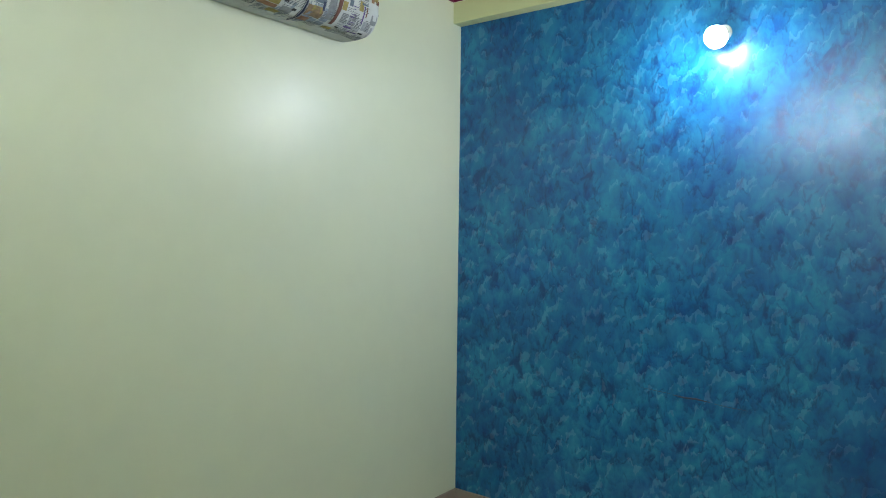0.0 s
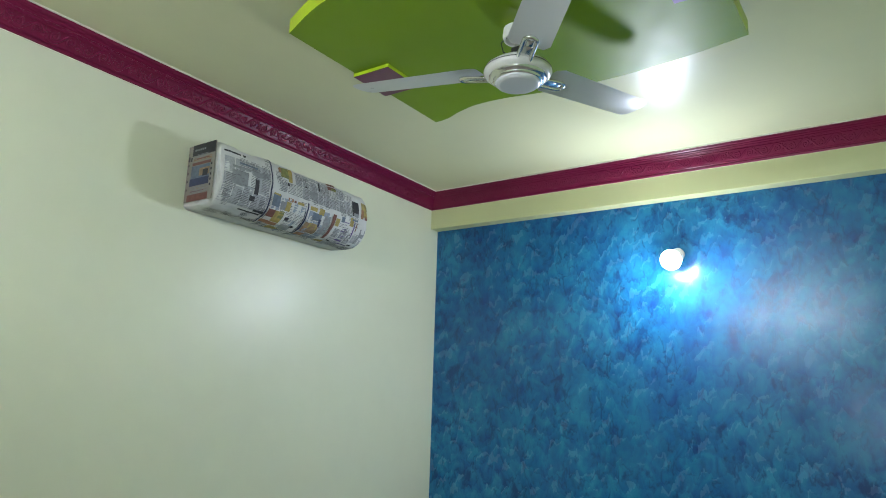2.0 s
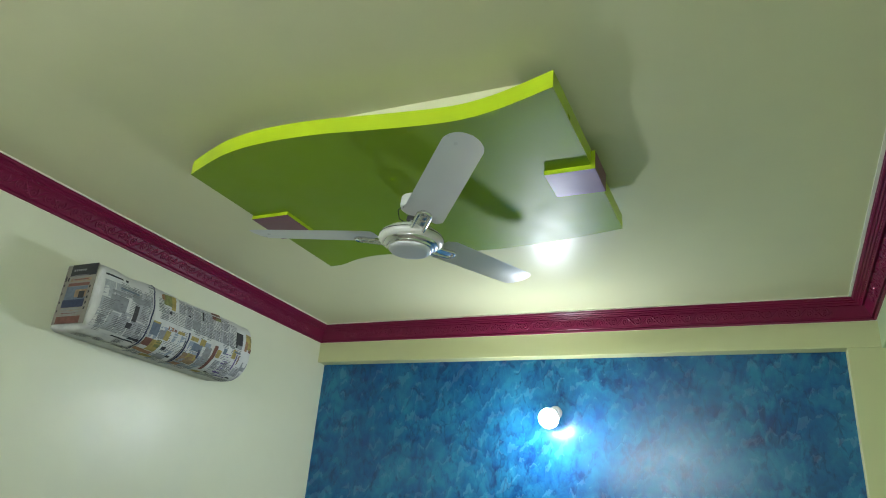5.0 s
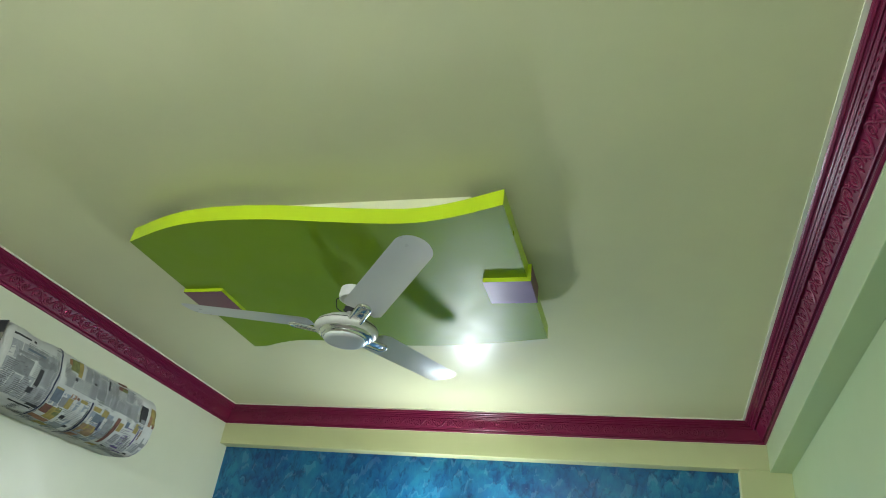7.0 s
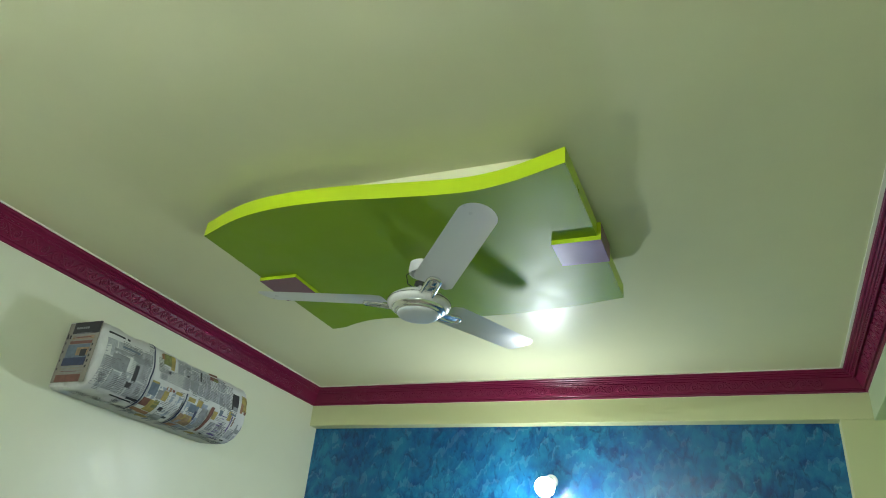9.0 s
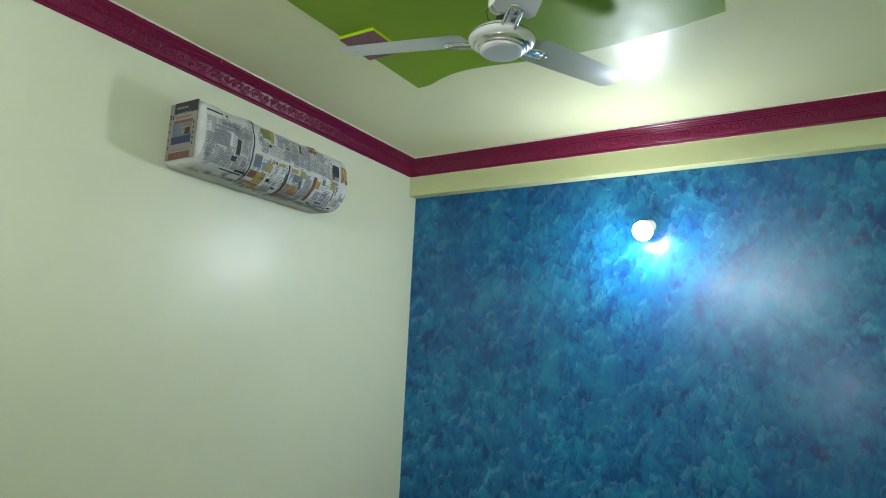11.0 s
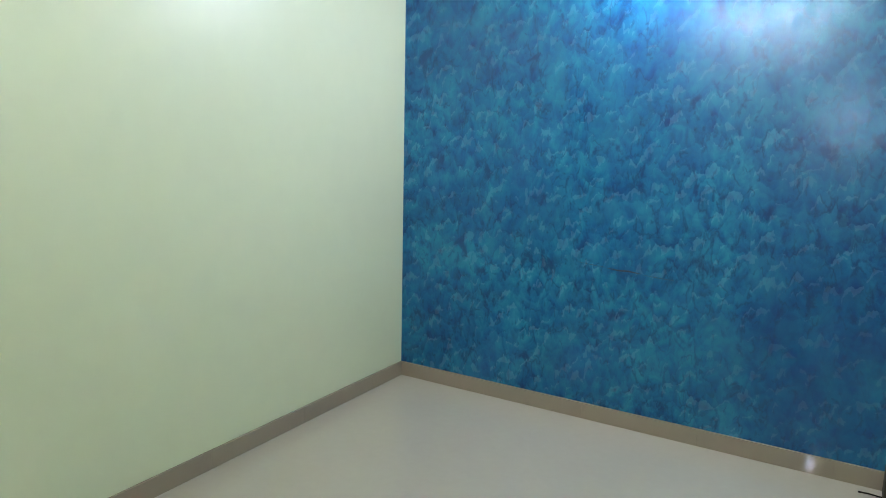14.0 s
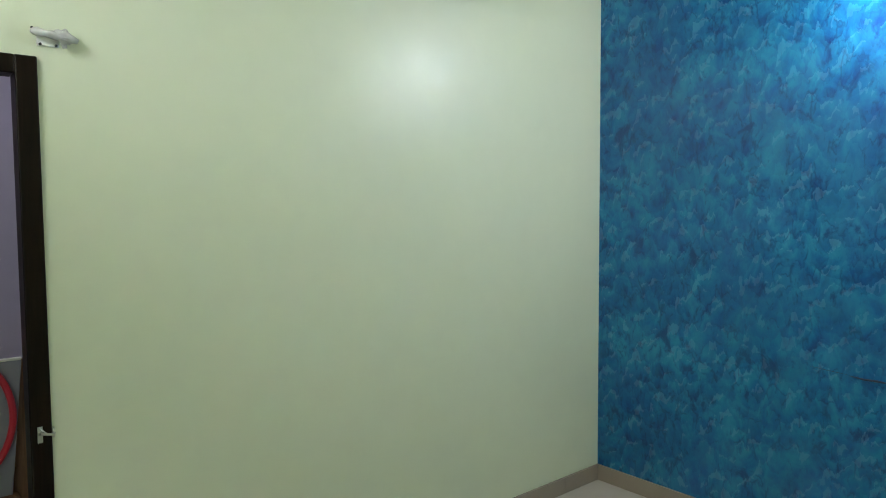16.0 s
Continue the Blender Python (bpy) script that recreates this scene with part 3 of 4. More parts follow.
def iron_mesh():
    """The pressed chrome arm that carries a blade: a flat tongue with a raised loop below it."""
    bm = bmesh.new()
    box(bm, 0.080, 0.150, -0.014, 0.014, -0.017, -0.011, 0.002)
    loop = [(0.088, -0.019, -0.020)] + [(0.170 + 0.020 * math.sin(a), -0.019 * math.cos(a), -0.012) for a in (0.0, 0.4, 0.8, 1.2, 1.57, 1.94, 2.34, 2.74, 3.14)] + [(0.088, 0.019, -0.020)]
    tube(bm, loop, 0.0062, 10)
    box(bm, 0.118, 0.176, -0.010, 0.010, -0.016, -0.008, 0.003)
    bmesh.ops.rotate(bm, verts=bm.verts[:], cent=(0, 0, 0), matrix=Matrix.Rotation(radians(-3.6), 3, "Y") @ Matrix.Rotation(radians(-9), 3, "X"))
    return mesh_of("blade_iron", bm, CHROME, 40)


BLADE, IRON = blade_mesh(), iron_mesh()
for angle in (188.3, 70.2, 310.1):
    ob = new("blade", BLADE)
    ob.matrix_basis = pose(0, 0, Z, 0, 0, angle)
    ob.parent = fan
    arm = new("blade_iron", IRON)
    arm.parent = ob
    tagged(arm, "chrome blade arm")


# ---- air conditioner wrapped in newspaper ----
Y0, Y1 = -1.851, -0.932
SECTION = smooth_curve([(0.0, 2.516), (0.075, 2.514), (0.140, 2.518), (0.188, 2.545), (0.214, 2.600), (0.220, 2.670), (0.206, 2.740), (0.184, 2.772), (0.120, 2.790), (0.0, 2.796)], 8)
LENS = [0.0]
for a, b in zip(SECTION, SECTION[1:]):
    LENS.append(LENS[-1] + math.hypot(b[0] - a[0], b[1] - a[1]))


def wrap(u, v, off=0.0):
    """A point of the wrapping: u along the unit, v round it from the wall below to the wall above, off its surface."""
    v = v * 0.80 if v < 0.30 else (0.24 + (v - 0.30) * 0.84 if v < 0.80 else 0.66 + (v - 0.80) * 1.7)
    s = v * LENS[-1]
    i = max(0, min(len(LENS) - 2, next((k for k in range(len(LENS) - 1) if LENS[k + 1] >= s), len(LENS) - 2)))
    t = (s - LENS[i]) / (LENS[i + 1] - LENS[i])
    a, b = SECTION[i], SECTION[i + 1]
    x, z = a[0] + (b[0] - a[0]) * t, a[1] + (b[1] - a[1]) * t
    nx, nz = b[1] - a[1], -(b[0] - a[0])
    n = math.hypot(nx, nz)
    shrink = 1.0
    if u > 0.955:
        shrink = 1 - 0.10 * ((u - 0.955) / 0.045) ** 2
    if u < 0.03:
        shrink = 1 - 0.09 * ((0.03 - u) / 0.03) ** 2
    y = Y0 + (Y1 - Y0) * u
    dent = 0.0055 * noise.noise(Vector((y * 9, s * 16, 3.1))) + 0.0034 * noise.noise(Vector((y * 26, s * 30, 7.7)))
    d = (off + dent) * min(1.0, x / 0.03)
    return Vector((0.0015 + x * shrink + nx / n * d, y, 2.655 + (z - 2.655) * shrink + nz / n * d))


unit = thing("air_conditioner", (0.0, (Y0 + Y1) / 2, 2.516), "wall-mounted air conditioner wrapped in old newspaper", "air conditioner")
BASE = Vector((0.0, (Y0 + Y1) / 2, 2.516))
bm = bmesh.new()
NU, NV = 90, 56
grid = [[bm.verts.new(wrap(i / NU, j / NV) - BASE) for j in range(NV + 1)] for i in range(NU + 1)]
for a, b in zip(grid, grid[1:]):
    for j in range(NV):
        bm.faces.new((a[j], a[j + 1], b[j + 1], b[j]))
for row, bulge in ((grid[0], -0.006), (grid[-1], 0.010)):
    mid = bm.verts.new(Vector((0.10, row[0].co.y + bulge, 0.14)))
    for j in range(NV):
        bm.faces.new((row[j], row[j + 1], mid))
part("wrapping", bm, PAPER, unit, "grey newsprint wrapping with creases", 50)


def patch(bm, u0, u1, v0, v1, off=0.0012, lean=0.0):
    nu, nv = max(1, int(abs(u1 - u0) / 0.02)), max(1, int(abs(v1 - v0) / 0.02))
    g = [[bm.verts.new(wrap(u0 + (u1 - u0) * i / nu + lean * j / nv, v0 + (v1 - v0) * j / nv, off) - BASE) for j in range(nv + 1)] for i in range(nu + 1)]
    for a, b in zip(g, g[1:]):
        for j in range(nv):
            bm.faces.new((a[j], a[j + 1], b[j + 1], b[j]))


def lines(bm, u0, u1, v0, v1, gap, rand, fill=0.5, off=0.0012):
    """Rows of print too small to read, as broken bars."""
    v = v0
    while v < v1:
        patch(bm, u0, u1 - (u1 - u0) * (rand.random() * 0.35 if rand.random() < 0.25 else 0.0), v, v + gap * fill, off)
        v += gap


INK_OF = {"headline": INK, "grey": GREYTONE, "sky": SKYINK, "navy": NAVY, "ochre": OCHRE, "orange": ORANGE, "rust": RUST, "olive": OLIVE, "tan": TAN, "violet": VIOLET}
NAME_OF = {"headline": "headline_bar", "grey": "grey_photo", "sky": "blue_advert", "navy": "navy_band", "ochre": "yellow_advert", "orange": "orange_picture", "rust": "rust_band",
           "olive": "dark_picture", "tan": "tan_picture", "violet": "violet_print"}


def put(ink, *args, **kw):
    bm = bmesh.new()
    patch(bm, *args, **kw)
    part(NAME_OF[ink], bm, INK_OF[ink], unit)


# sheets pasted over one another
for k, (u0, u1, v0, v1) in enumerate(((0.300, 0.925, 0.570, 0.830), (0.000, 0.292, 0.34, 0.86), (0.305, 0.535, 0.10, 0.572), (0.545, 0.735, 0.10, 0.575), (0.728, 0.99, 0.12, 0.60))):
    bm = bmesh.new()
    patch(bm, u0, u1, v0, v1, 0.0008 + 0.0004 * (k % 3))
    part("newspaper_sheet", bm, PAPER, unit, "", 50)
# pale columns of print, with white gutters between them, under the adverts
WASH = paint("pale_column_grey", (0.31, 0.32, 0.335), 0.75, 0.25, 120.0, 55.0, 0.3)
WASHBLUE = paint("pale_column_blue", (0.235, 0.27, 0.325), 0.75, 0.25, 90.0, 55.0, 0.3)
columns = random.Random(11)


def column_field(u0, u1, v0, v1, width, height, tint):
    """A sheet's blocks of print, each a little different in size."""
    bm = bmesh.new()
    u = u0
    while u < u1 - 0.01:
        w = width * (0.75 + 0.5 * columns.random())
        v = v0
        while v < v1 - 0.01:
            hgt = height * (0.5 + columns.random())
            if columns.random() < 0.82:
                patch(bm, u, min(u1, u + w), v, min(v1, v + hgt), 0.0016)
            v += hgt + 0.008
        u += w + 0.005
    tagged(part("print_column", bm, tint, unit), kind="stuff")


column_field(0.44, 0.84, 0.595, 0.81, 0.045, 0.09, WASH)
column_field(0.31, 0.43, 0.60, 0.69, 0.040, 0.08, WASH)
column_field(0.02, 0.28, 0.37, 0.74, 0.060, 0.12, WASH)
column_field(0.31, 0.52, 0.14, 0.55, 0.050, 0.07, WASHBLUE)
column_field(0.55, 0.70, 0.14, 0.55, 0.045, 0.06, WASHBLUE)
column_field(0.75, 0.97, 0.16, 0.44, 0.045, 0.06, WASH)
rand = random.Random(5)
text = bmesh.new()
for c in range(9):
    u = 0.445 + 0.052 * c
    if u < 0.83:
        lines(text, u, u + 0.044, 0.60, 0.70, 0.0125, rand, 0.34, 0.0022)
        lines(text, u, u + 0.044, 0.715, 0.80, 0.0125, rand, 0.34, 0.0022)
lines(text, 0.335, 0.385, 0.60, 0.70, 0.0125, rand, 0.34, 0.0022)
lines(text, 0.39, 0.44, 0.60, 0.69, 0.0125, rand, 0.34, 0.0022)
for c in range(4):
    lines(text, 0.10 + 0.045 * c, 0.137 + 0.045 * c, 0.38, 0.50, 0.0125, rand, 0.34, 0.002)
for c in range(3):
    lines(text, 0.43 + 0.033 * c, 0.458 + 0.033 * c, 0.36, 0.46, 0.0125, rand, 0.34, 0.002)
    lines(text, 0.565 + 0.045 * c, 0.60 + 0.045 * c, 0.44, 0.485, 0.0125, rand, 0.34, 0.002)
    lines(text, 0.75 + 0.05 * c, 0.79 + 0.05 * c, 0.36, 0.44, 0.0125, rand, 0.34, 0.002)
for c in range(10):
    u = 0.03 + 0.095 * c
    lines(text, u, u + 0.07, 0.17 + 0.02 * (c % 3), 0.25, 0.0125, rand, 0.34, 0.002)
for k in range(70):
    # loose paragraphs on whatever space the sheets leave
    u, v = 0.03 + 0.90 * rand.random(), 0.16 + 0.62 * rand.random()
    lines(text, u, u + 0.022 + 0.02 * rand.random(), v, v + 0.03 + 0.05 * rand.random(), 0.0125, rand, 0.34, 0.0017)
tagged(part("small_print", text, PALEINK, unit, "rows of tiny unreadable print"), kind="stuff")

lines(left_text := bmesh.new(), 0.03, 0.085, 0.42, 0.60, 0.0125, rand, 0.34, 0.002)
for u in (0.10, 0.165, 0.23):
    lines(left_text, u, u + 0.05, 0.54, 0.76, 0.0125, rand, 0.34, 0.0018)
tagged(part("small_print", left_text, PALEINK, unit), kind="stuff")
put("headline", 0.02, 0.11, 0.775, 0.79, off=0.002), put("headline", 0.125, 0.14, 0.775, 0.795, off=0.002)
put("headline", 0.19, 0.215, 0.50, 0.62, off=0.002), put("headline", 0.175, 0.205, 0.44, 0.48, off=0.002)
put("sky", 0.10, 0.20, 0.70, 0.715, off=0.002), put("grey", 0.06, 0.16, 0.66, 0.68, off=0.002)
put("navy", 0.286, 0.294, 0.22, 0.84, off=0.0026), put("headline", 0.15, 0.27, 0.335, 0.350, off=0.002), put("headline", 0.225, 0.285, 0.36, 0.385, off=0.002)
put("grey", 0.06, 0.15, 0.53, 0.64, off=0.002), put("grey", 0.17, 0.27, 0.64, 0.70, off=0.002)
put("olive", 0.345, 0.395, 0.72, 0.81, off=0.0025), put("orange", 0.335, 0.352, 0.76, 0.805, off=0.0028), put("ochre", 0.395, 0.42, 0.70, 0.81, off=0.0025)
put("headline", 0.385, 0.402, 0.66, 0.685, off=0.0025), put("headline", 0.505, 0.52, 0.70, 0.715, off=0.0025)
put("grey", 0.535, 0.59, 0.615, 0.69, off=0.0026), put("rust", 0.675, 0.735, 0.775, 0.825, off=0.0026), put("olive", 0.70, 0.735, 0.775, 0.80, off=0.0029)
put("grey", 0.755, 0.785, 0.60, 0.66, off=0.0026), put("headline", 0.60, 0.612, 0.72, 0.80, off=0.0025)
put("headline", 0.855, 0.905, 0.60, 0.745, off=0.0026), put("grey", 0.868, 0.905, 0.60, 0.632, off=0.003), put("grey", 0.815, 0.85, 0.585, 0.60, off=0.0026)
put("ochre", 0.928, 0.975, 0.62, 0.76, off=0.0022), put("orange", 0.925, 0.945, 0.60, 0.69, off=0.0025), put("rust", 0.958, 0.985, 0.60, 0.64, off=0.0025), put("olive", 0.965, 0.985, 0.70, 0.745, off=0.0025)
put("sky", 0.308, 0.355, 0.46, 0.565, off=0.0022), put("ochre", 0.310, 0.35, 0.555, 0.57, off=0.0026), put("ochre", 0.395, 0.425, 0.45, 0.53, off=0.0022)
put("grey", 0.36, 0.395, 0.45, 0.52, off=0.0022), put("orange", 0.40, 0.435, 0.535, 0.565, off=0.0022), put("ochre", 0.465, 0.505, 0.535, 0.56, off=0.0022), put("rust", 0.44, 0.455, 0.54, 0.56, off=0.0022)
put("rust", 0.302, 0.345, 0.36, 0.43, off=0.0022), put("ochre", 0.345, 0.40, 0.32, 0.43, off=0.0022), put("orange", 0.30, 0.40, 0.27, 0.315, off=0.0022), put("olive", 0.37, 0.40, 0.37, 0.44, off=0.0024)
put("headline", 0.415, 0.44, 0.37, 0.40, off=0.0022), put("headline", 0.475, 0.50, 0.31, 0.335, off=0.0022), put("grey", 0.42, 0.48, 0.26, 0.33, off=0.0022)
put("navy", 0.527, 0.537, 0.13, 0.575, off=0.003), put("headline", 0.519, 0.523, 0.13, 0.50, off=0.003)
put("ochre", 0.55, 0.60, 0.525, 0.56, off=0.0022), put("ochre", 0.615, 0.65, 0.51, 0.565, off=0.0022), put("sky", 0.575, 0.64, 0.45, 0.515, off=0.0022), put("navy", 0.625, 0.64, 0.40, 0.47, off=0.0025)
put("tan", 0.545, 0.635, 0.31, 0.415, off=0.0022), put("ochre", 0.57, 0.625, 0.37, 0.42, off=0.0025), put("orange", 0.545, 0.60, 0.22, 0.29, off=0.0022), put("grey", 0.66, 0.70, 0.34, 0.52, off=0.0022)
put("rust", 0.705, 0.727, 0.30, 0.555, off=0.003, lean=0.006), put("ochre", 0.735, 0.765, 0.46, 0.53, off=0.0022), put("headline", 0.755, 0.775, 0.28, 0.30, off=0.0022)
put("sky", 0.775, 0.80, 0.51, 0.56, off=0.0022), put("ochre", 0.845, 0.875, 0.50, 0.58, off=0.0022), put("sky", 0.86, 0.905, 0.555, 0.57, off=0.0022)
put("violet", 0.88, 0.888, 0.40, 0.55, off=0.0022), put("rust", 0.898, 0.905, 0.46, 0.545, off=0.0022), put("violet", 0.835, 0.90, 0.285, 0.30, off=0.0022), put("violet", 0.79, 0.84, 0.325, 0.34, off=0.0022)
put("headline", 0.90, 0.93, 0.30, 0.32, off=0.0022), put("grey", 0.935, 0.975, 0.42, 0.50, off=0.0022), put("ochre", 0.70, 0.76, 0.20, 0.25, off=0.0022), put("ochre", 0.38, 0.44, 0.18, 0.25, off=0.0022)
for k in range(9):
    put("violet" if k % 3 else "sky", 0.795 + 0.006 * (k % 4), 0.815 + 0.012 * (k % 3), 0.34 + 0.022 * k, 0.346 + 0.022 * k, off=0.0022)
# printed end flap: x from the wall, height above the base
def flap(ink, x0, x1, z0, z1, lift=0.0):
    y = -(Y1 - Y0) / 2 - 0.0075 - lift
    part("end_flap" if ink == "paper" else NAME_OF[ink], boxes((x0, x1, y - 0.0006, y, z0, z1)), SHADEDPAPER if ink == "paper" else INK_OF[ink], unit)


flap("paper", 0.012, 0.188, 0.020, 0.262, -0.001)
for k in range(14):
    flap("grey", 0.045 + 0.02 * (k % 2), 0.125 + 0.02 * (k % 3), 0.052 + 0.0035 * (k % 7) + (0.145 if k > 6 else 0.0), 0.0535 + 0.0035 * (k % 7) + (0.145 if k > 6 else 0.0), 0.0003)
flap("headline", 0.040, 0.184, 0.216, 0.264)
flap("tan", 0.050, 0.165, 0.194, 0.206), flap("rust", 0.070, 0.150, 0.198, 0.202, 0.0004)
for k in range(6):
    flap("grey", 0.055 + 0.012 * k, 0.063 + 0.012 * k, 0.236, 0.244, 0.0006)
flap("rust", 0.045, 0.162, 0.174, 0.186), flap("sky", 0.042, 0.158, 0.116, 0.172), flap("tan", 0.095, 0.158, 0.126, 0.158, 0.0005), flap("headline", 0.118, 0.150, 0.122, 0.150, 0.0009), flap("navy", 0.038, 0.158, 0.086, 0.118)
flap("rust", 0.030, 0.160, 0.022, 0.050), flap("tan", 0.070, 0.120, 0.070, 0.074), flap("rust", 0.050, 0.130, 0.060, 0.064), flap("grey", 0.045, 0.140, 0.078, 0.081)
for k in range(5):
    flap("headline", 0.165, 0.172, 0.075 + 0.022 * k, 0.085 + 0.022 * k), flap("headline", 0.018, 0.024, 0.07 + 0.035 * k, 0.078 + 0.035 * k)
flap("headline", 0.018, 0.026, 0.196, 0.212), flap("headline", 0.032, 0.040, 0.196, 0.212)
# crumpled tuck at the far end
bm = bmesh.new()
for k in range(3):
    o = Vector((0.170 - 0.02 * k, (Y1 - Y0) / 2 - 0.004, 0.10 - 0.028 * k))
    q = [bm.verts.new(o + Vector(d)) for d in ((0.0, -0.02, 0.03), (0.024, 0.004, 0.016), (0.012, 0.016, -0.012), (-0.018, -0.004, -0.02))]
    apex = bm.verts.new(o + Vector((0.022, 0.018, 0.004 + 0.004 * k)))
    for i in range(4):
        bm.faces.new((q[i], q[(i + 1) % 4], apex))
    bm.faces.new(q[::-1])
part("crumpled_fold", bm, PAPER, unit, "loose crumpled paper fold")


# ---- lamps ----
def wall_bulb(at, turn, radius, lit, label):
    """A bulb in an angled batten holder on a wall; built pointing along -y."""
    lamp = thing("wall_bulb", (*at, 0, 0, turn), label, "wall lamp")
    bm = bmesh.new()
    lathe(bm, [(0.0, 0.0), (0.036, 0.0), (0.036, 0.008), (0.030, 0.016), (0.0, 0.018)], 36)
    bmesh.ops.rotate(bm, verts=bm.verts[:], cent=(0, 0, 0), matrix=Matrix.Rotation(radians(90), 3, "X"))
    part("rose", bm, PLASTIC, lamp, "white round batten rose", 40)
    bm = bmesh.new()
    tube(bm, [(0, -0.014, 0.004), (0, -0.034, 0.003), (0, -0.050, -0.008)], 0.019, 18)
    part("elbow", bm, PLASTIC, lamp, "white angled neck", 40)
    tilt = Matrix.Translation((0, -0.044, -0.004)) @ Matrix.Rotation(radians(118), 4, "X")
    bm = bmesh.new()
    lathe(bm, [(0.0, 0.0), (0.020, 0.0), (0.021, 0.030), (0.018, 0.048), (0.0, 0.048)], 30)
    bmesh.ops.transform(bm, matrix=tilt, verts=bm.verts[:])
    part("holder", bm, PLASTIC, lamp, "white bulb holder", 40)
    z0, z1 = 0.048, 0.092
    bm = bmesh.new()
    lathe(bm, [(0.0, z0), (0.014, z0), (0.016, z0 + 0.012), (radius * 0.80, z1 - radius * 0.42), (radius * 0.985, z1 - 0.001), (radius * 0.985, z1), (0.0, z1)], 40)
    bmesh.ops.transform(bm, matrix=tilt, verts=bm.verts[:])
    part("bulb_body", bm, PLASTIC, lamp, "opaque white lower half of the bulb", 40)
    bm = bmesh.new()
    lathe(bm, [(radius * math.cos(a * math.pi / 24), z1 + 0.0005 + radius * 0.95 * math.sin(a * math.pi / 24)) for a in range(12)] + [(0.0, z1 + 0.0005 + radius * 0.95)], 40)
    bmesh.ops.transform(bm, matrix=tilt, verts=bm.verts[:])
    part("bulb_dome", bm, lit, lamp, "lit frosted dome", 60)
    return lamp


wall_bulb((1.494, 0.0, 2.542), 0, 0.050, BULBLIT, "lit round white bulb in a wall holder on the blue wall")
wall_bulb((2.22, YS, 1.79), 180, 0.030, SPOTLIT, "small lit bulb in a holder on the plain wall")
lamp = thing("tube_light", (1.44, YS, 2.70), "lit fluorescent tube above an added deep white batten that shades the room below", "tube light")
# batten added unseen below the tube, deep enough to shade the lower room
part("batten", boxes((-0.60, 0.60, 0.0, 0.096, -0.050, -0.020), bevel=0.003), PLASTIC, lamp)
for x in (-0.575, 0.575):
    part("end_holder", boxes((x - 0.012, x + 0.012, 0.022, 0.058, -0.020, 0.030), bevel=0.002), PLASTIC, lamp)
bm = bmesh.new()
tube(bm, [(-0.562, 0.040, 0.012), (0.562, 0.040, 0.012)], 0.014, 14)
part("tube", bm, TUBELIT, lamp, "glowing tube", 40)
lamp = thing("passage_lamp", (-1.0, -3.0, 2.90), "lit round ceiling lamp of the passage", "ceiling lamp")
bm = bmesh.new()
lathe(bm, [(0.0, 0.0), (0.11, 0.0), (0.11, -0.02), (0.0, -0.03)], 32)
part("diffuser", bm, HALLLIT, lamp, "", 40)

# ---- small things ----
fitting = thing("wall_bracket", (0.0, -2.675, 2.075), "white plastic-wrapped wall bracket above the door frame", "wall bracket")
bm = boxes((0.0, 0.006, -0.046, 0.012, -0.020, 0.016), bevel=0.002)
part("back_plate", bm, PLASTIC, fitting)
bm = bmesh.new()
arm_pts = [(0.018, -0.058, 0.018), (0.030, -0.046, 0.014), (0.038, -0.030, 0.010), (0.042, -0.012, 0.010), (0.042, 0.006, 0.004), (0.041, 0.022, 0.010), (0.038, 0.038, 0.004), (0.034, 0.058, 0.000)]
tube(bm, arm_pts, [0.009, 0.013, 0.011, 0.014, 0.012, 0.019, 0.013, 0.006], 14)
for v in bm.verts:
    v.co += 0.0055 * noise.noise_vector(v.co * 110)
part("arm", bm, FILM, fitting, "white arm wrapped in film", 50)
bm = bmesh.new()
tube(bm, [(0.012, -0.058, 0.030), (0.020, -0.057, 0.010)], 0.004, 8)
part("hook", bm, WIRE, fitting, "short black hook")
bm = bmesh.new()
tube(bm, [(0.036, 0.018, 0.004), (0.030, 0.026, 0.026), (0.016, 0.030, 0.034)], [0.012, 0.009, 0.004], 10)
part("film_end", bm, FILM, fitting, "crumpled clear film end", 50)
for k, (y, z, r) in enumerate(((0.004, 0.010, 0.016), (0.020, 0.006, 0.019), (0.034, 0.000, 0.014))):
    bm = bmesh.new()
    bmesh.ops.create_icosphere(bm, subdivisions=3, radius=r, matrix=Matrix.Translation((0.036, y, z)))
    for v in bm.verts:
        v.co += 0.0075 * noise.noise_vector(v.co * 75 + Vector((3.0 * k, 0, 0)))
    part("film_fold", bm, FILM, fitting, "crumpled clear film", 35)
bm = bmesh.new()
tube(bm, [(0.030, 0.020, -0.004), (0.026, 0.024, -0.024)], [0.010, 0.006], 10)
part("nozzle", bm, FILM, fitting, "", 50)
for y in (-0.038, 0.004):
    bm = bmesh.new()
    tube(bm, [(0.005, y, -0.016), (0.012, y, -0.016)], 0.004, 8)
    part("screw", bm, WIRE, fitting)

cloth = thing("cloth", (0.062, -2.115, 0.0), "small crumpled brown cloth on the floor by the skirting", "cloth")
bm = bmesh.new()
bmesh.ops.create_icosphere(bm, subdivisions=4, radius=1)
for v in bm.verts:
    n = v.co.normalized()
    r = 1 + 0.30 * noise.noise(n * 2.3) + 0.14 * noise.noise(n * 6)
    v.co = Vector((n.x * 0.036 * r, n.y * 0.040 * r, max(0.0, 0.066 + n.z * 0.068 * r)))
part("folds", bm, CLOTH, cloth, "", 70)

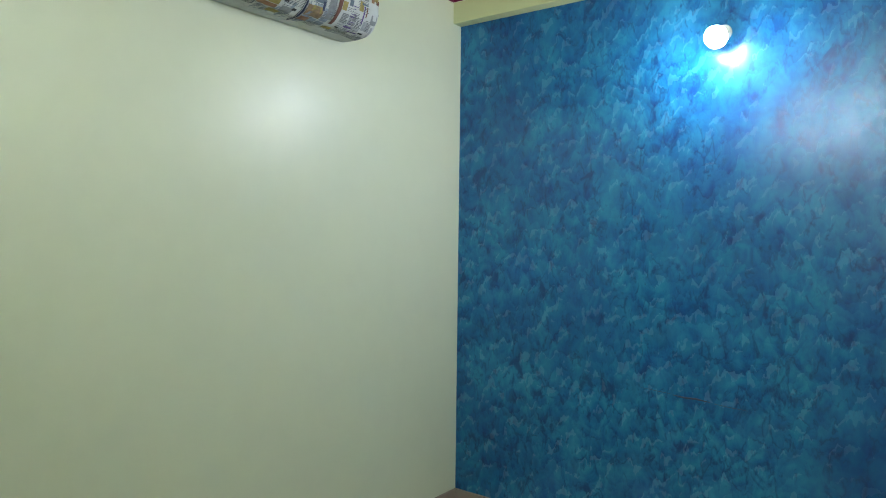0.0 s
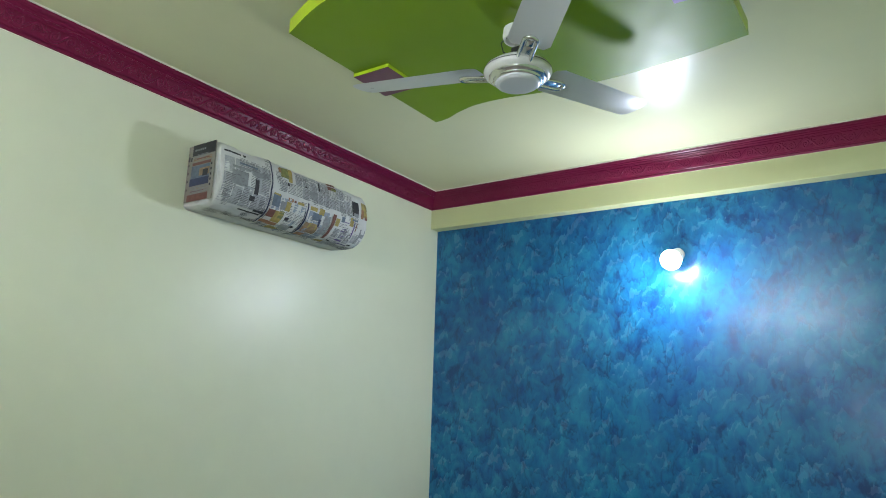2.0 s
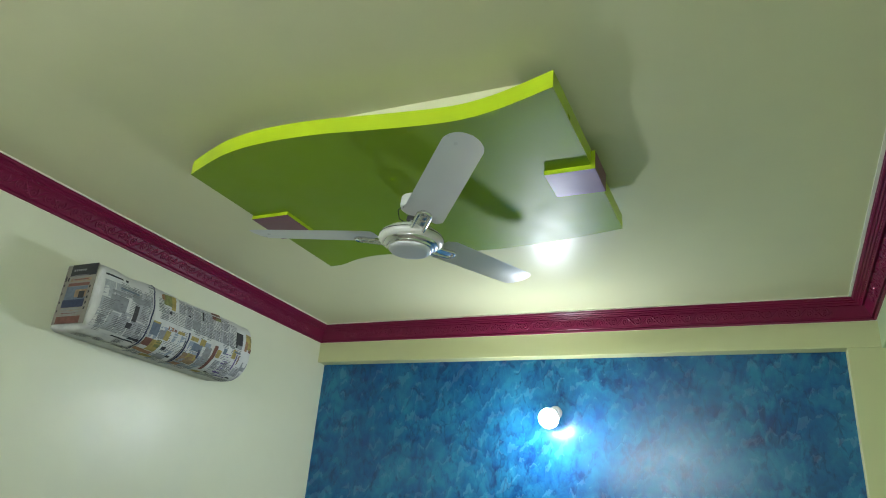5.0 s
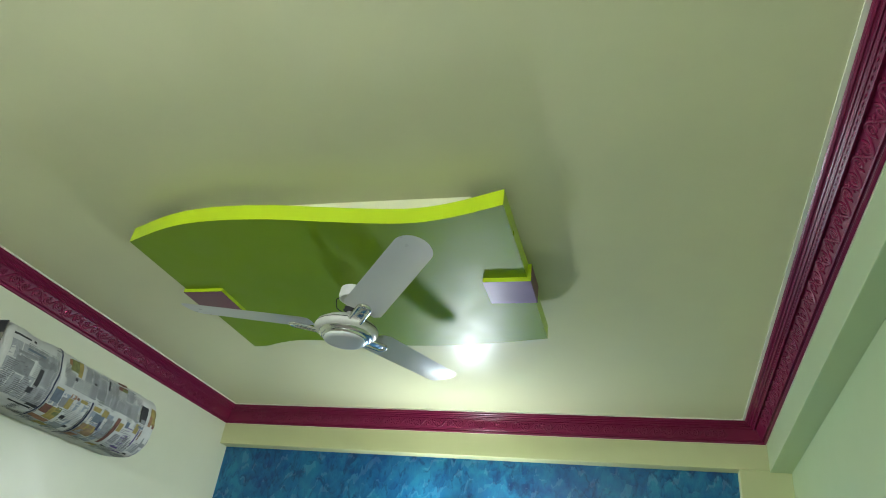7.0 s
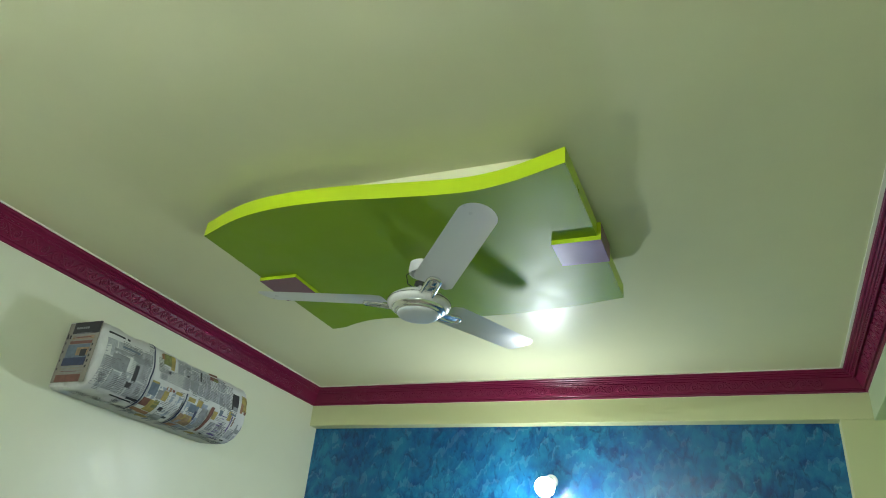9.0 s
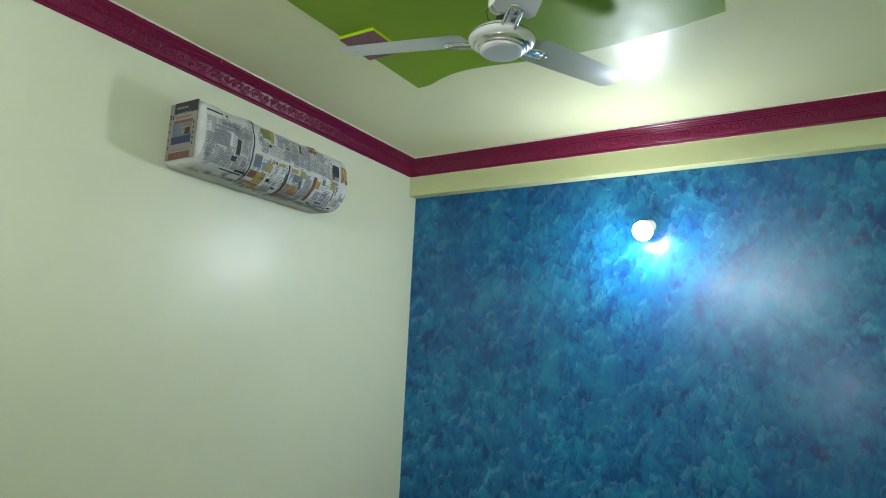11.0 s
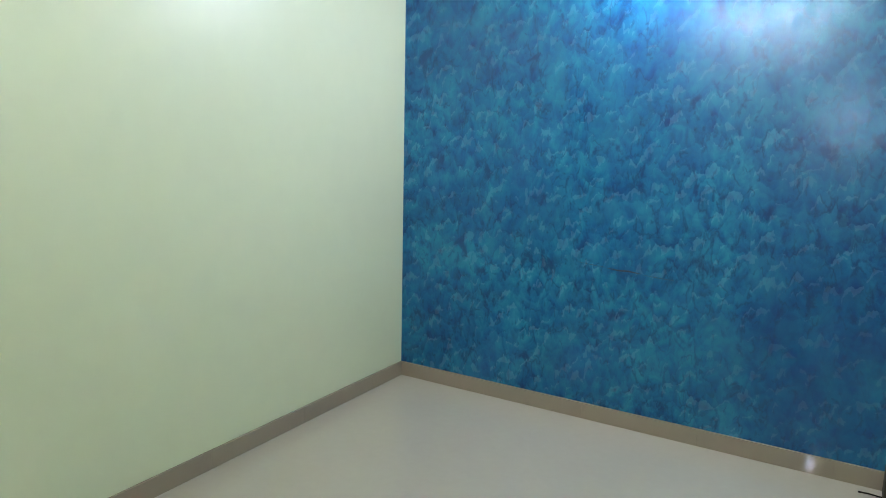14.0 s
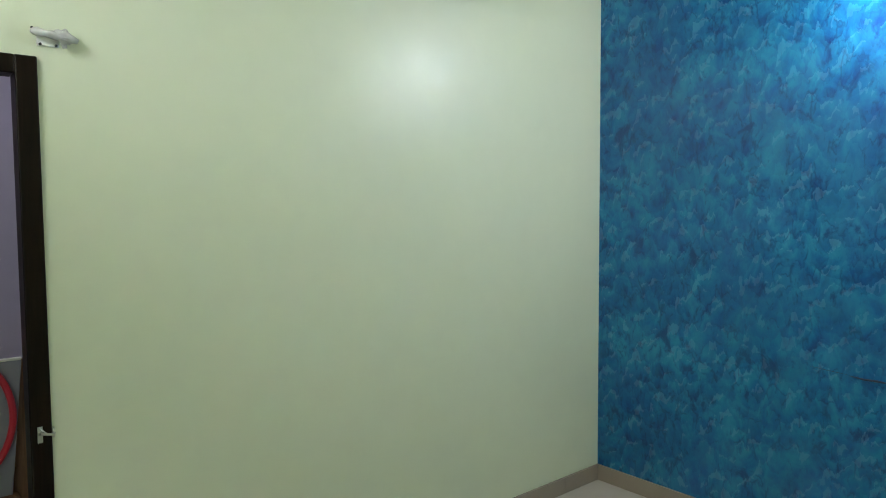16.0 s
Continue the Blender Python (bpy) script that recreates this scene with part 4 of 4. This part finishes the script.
panel = thing("leaning_board", (-0.75, -2.692, 0.0), "dull white laminated board leaning in the passage", "board")
for nm, z0, z1, mt in (("sheet", 0.0, 0.978, SHEET), ("edge_strip", 0.9785, 0.988, LINE)):
    bm = boxes((-0.012, 0.012, -0.62, 0.0, z0, z1), bevel=0.002)
    for v in bm.verts:
        v.co.y -= 0.095 * (0.988 - v.co.z)
    part(nm, bm, mt, panel)
post = thing("wooden_plank", (-0.80, -2.70, 0.0), "rough brown timber plank standing behind the board", "plank")
part("plank", boxes((-0.016, 0.016, -0.12, 0.12, 0.0, 0.972), bevel=0.003), PLYWOOD, post)
crate = thing("crate", (-0.66, -3.02, 0.0), "low brown plywood crate on the passage floor", "crate")
for z in (0.03, 0.175, 0.32):
    part("slat", boxes((-0.09, 0.07, -0.28, 0.28, z, z + 0.13), bevel=0.003), PLYWOOD, crate)
for y in (-0.285, 0.285):
    part("end_board", boxes((-0.095, 0.075, y - 0.012, y + 0.012, 0.0, 0.45), bevel=0.003), PLYWOOD, crate)
hoop = thing("hoop", (-0.715, -3.045, 0.45), "red and green plastic hoop leaning on the white board", "hoop")
CEN, RAD = Vector((0.0, 0.0, 0.325)), 0.312
for nm, a0, a1, mt in (("red_half", -0.62, 2.6, RED), ("green_half", 2.6, 2 * math.pi - 0.62, GREENP)):
    bm = bmesh.new()
    tube(bm, [CEN + Vector((0.0, RAD * math.cos(a0 + (a1 - a0) * i / 32), RAD * math.sin(a0 + (a1 - a0) * i / 32))) for i in range(33)], 0.013, 10)
    part(nm, bm, mt, hoop, "", 60)
carton = thing("carton", (2.66, -0.075, 0.0), "low dark brown carton on the floor against the skirting", "carton")
part("side", boxes((-0.075, 0.075, -0.055, 0.055, 0.0, 0.125), bevel=0.003), CARD, carton)
for y in (-0.029, 0.029):
    bm = boxes((-0.076, 0.076, y - 0.027, y + 0.027, 0.1255, 0.1285), bevel=0.001)
    part("flap", bm, CARD, carton)
bm = bmesh.new()
tube(bm, [(-0.04, 0.0, 0.004), (0.0, 0.003, 0.005), (0.05, -0.002, 0.004)], 0.0038, 8)
stick = thing("stick", (2.535, -0.085, 0.0), "short thin dark stick lying on the polished floor", "stick")
part("rod", bm, FRAME, stick, "", 60)
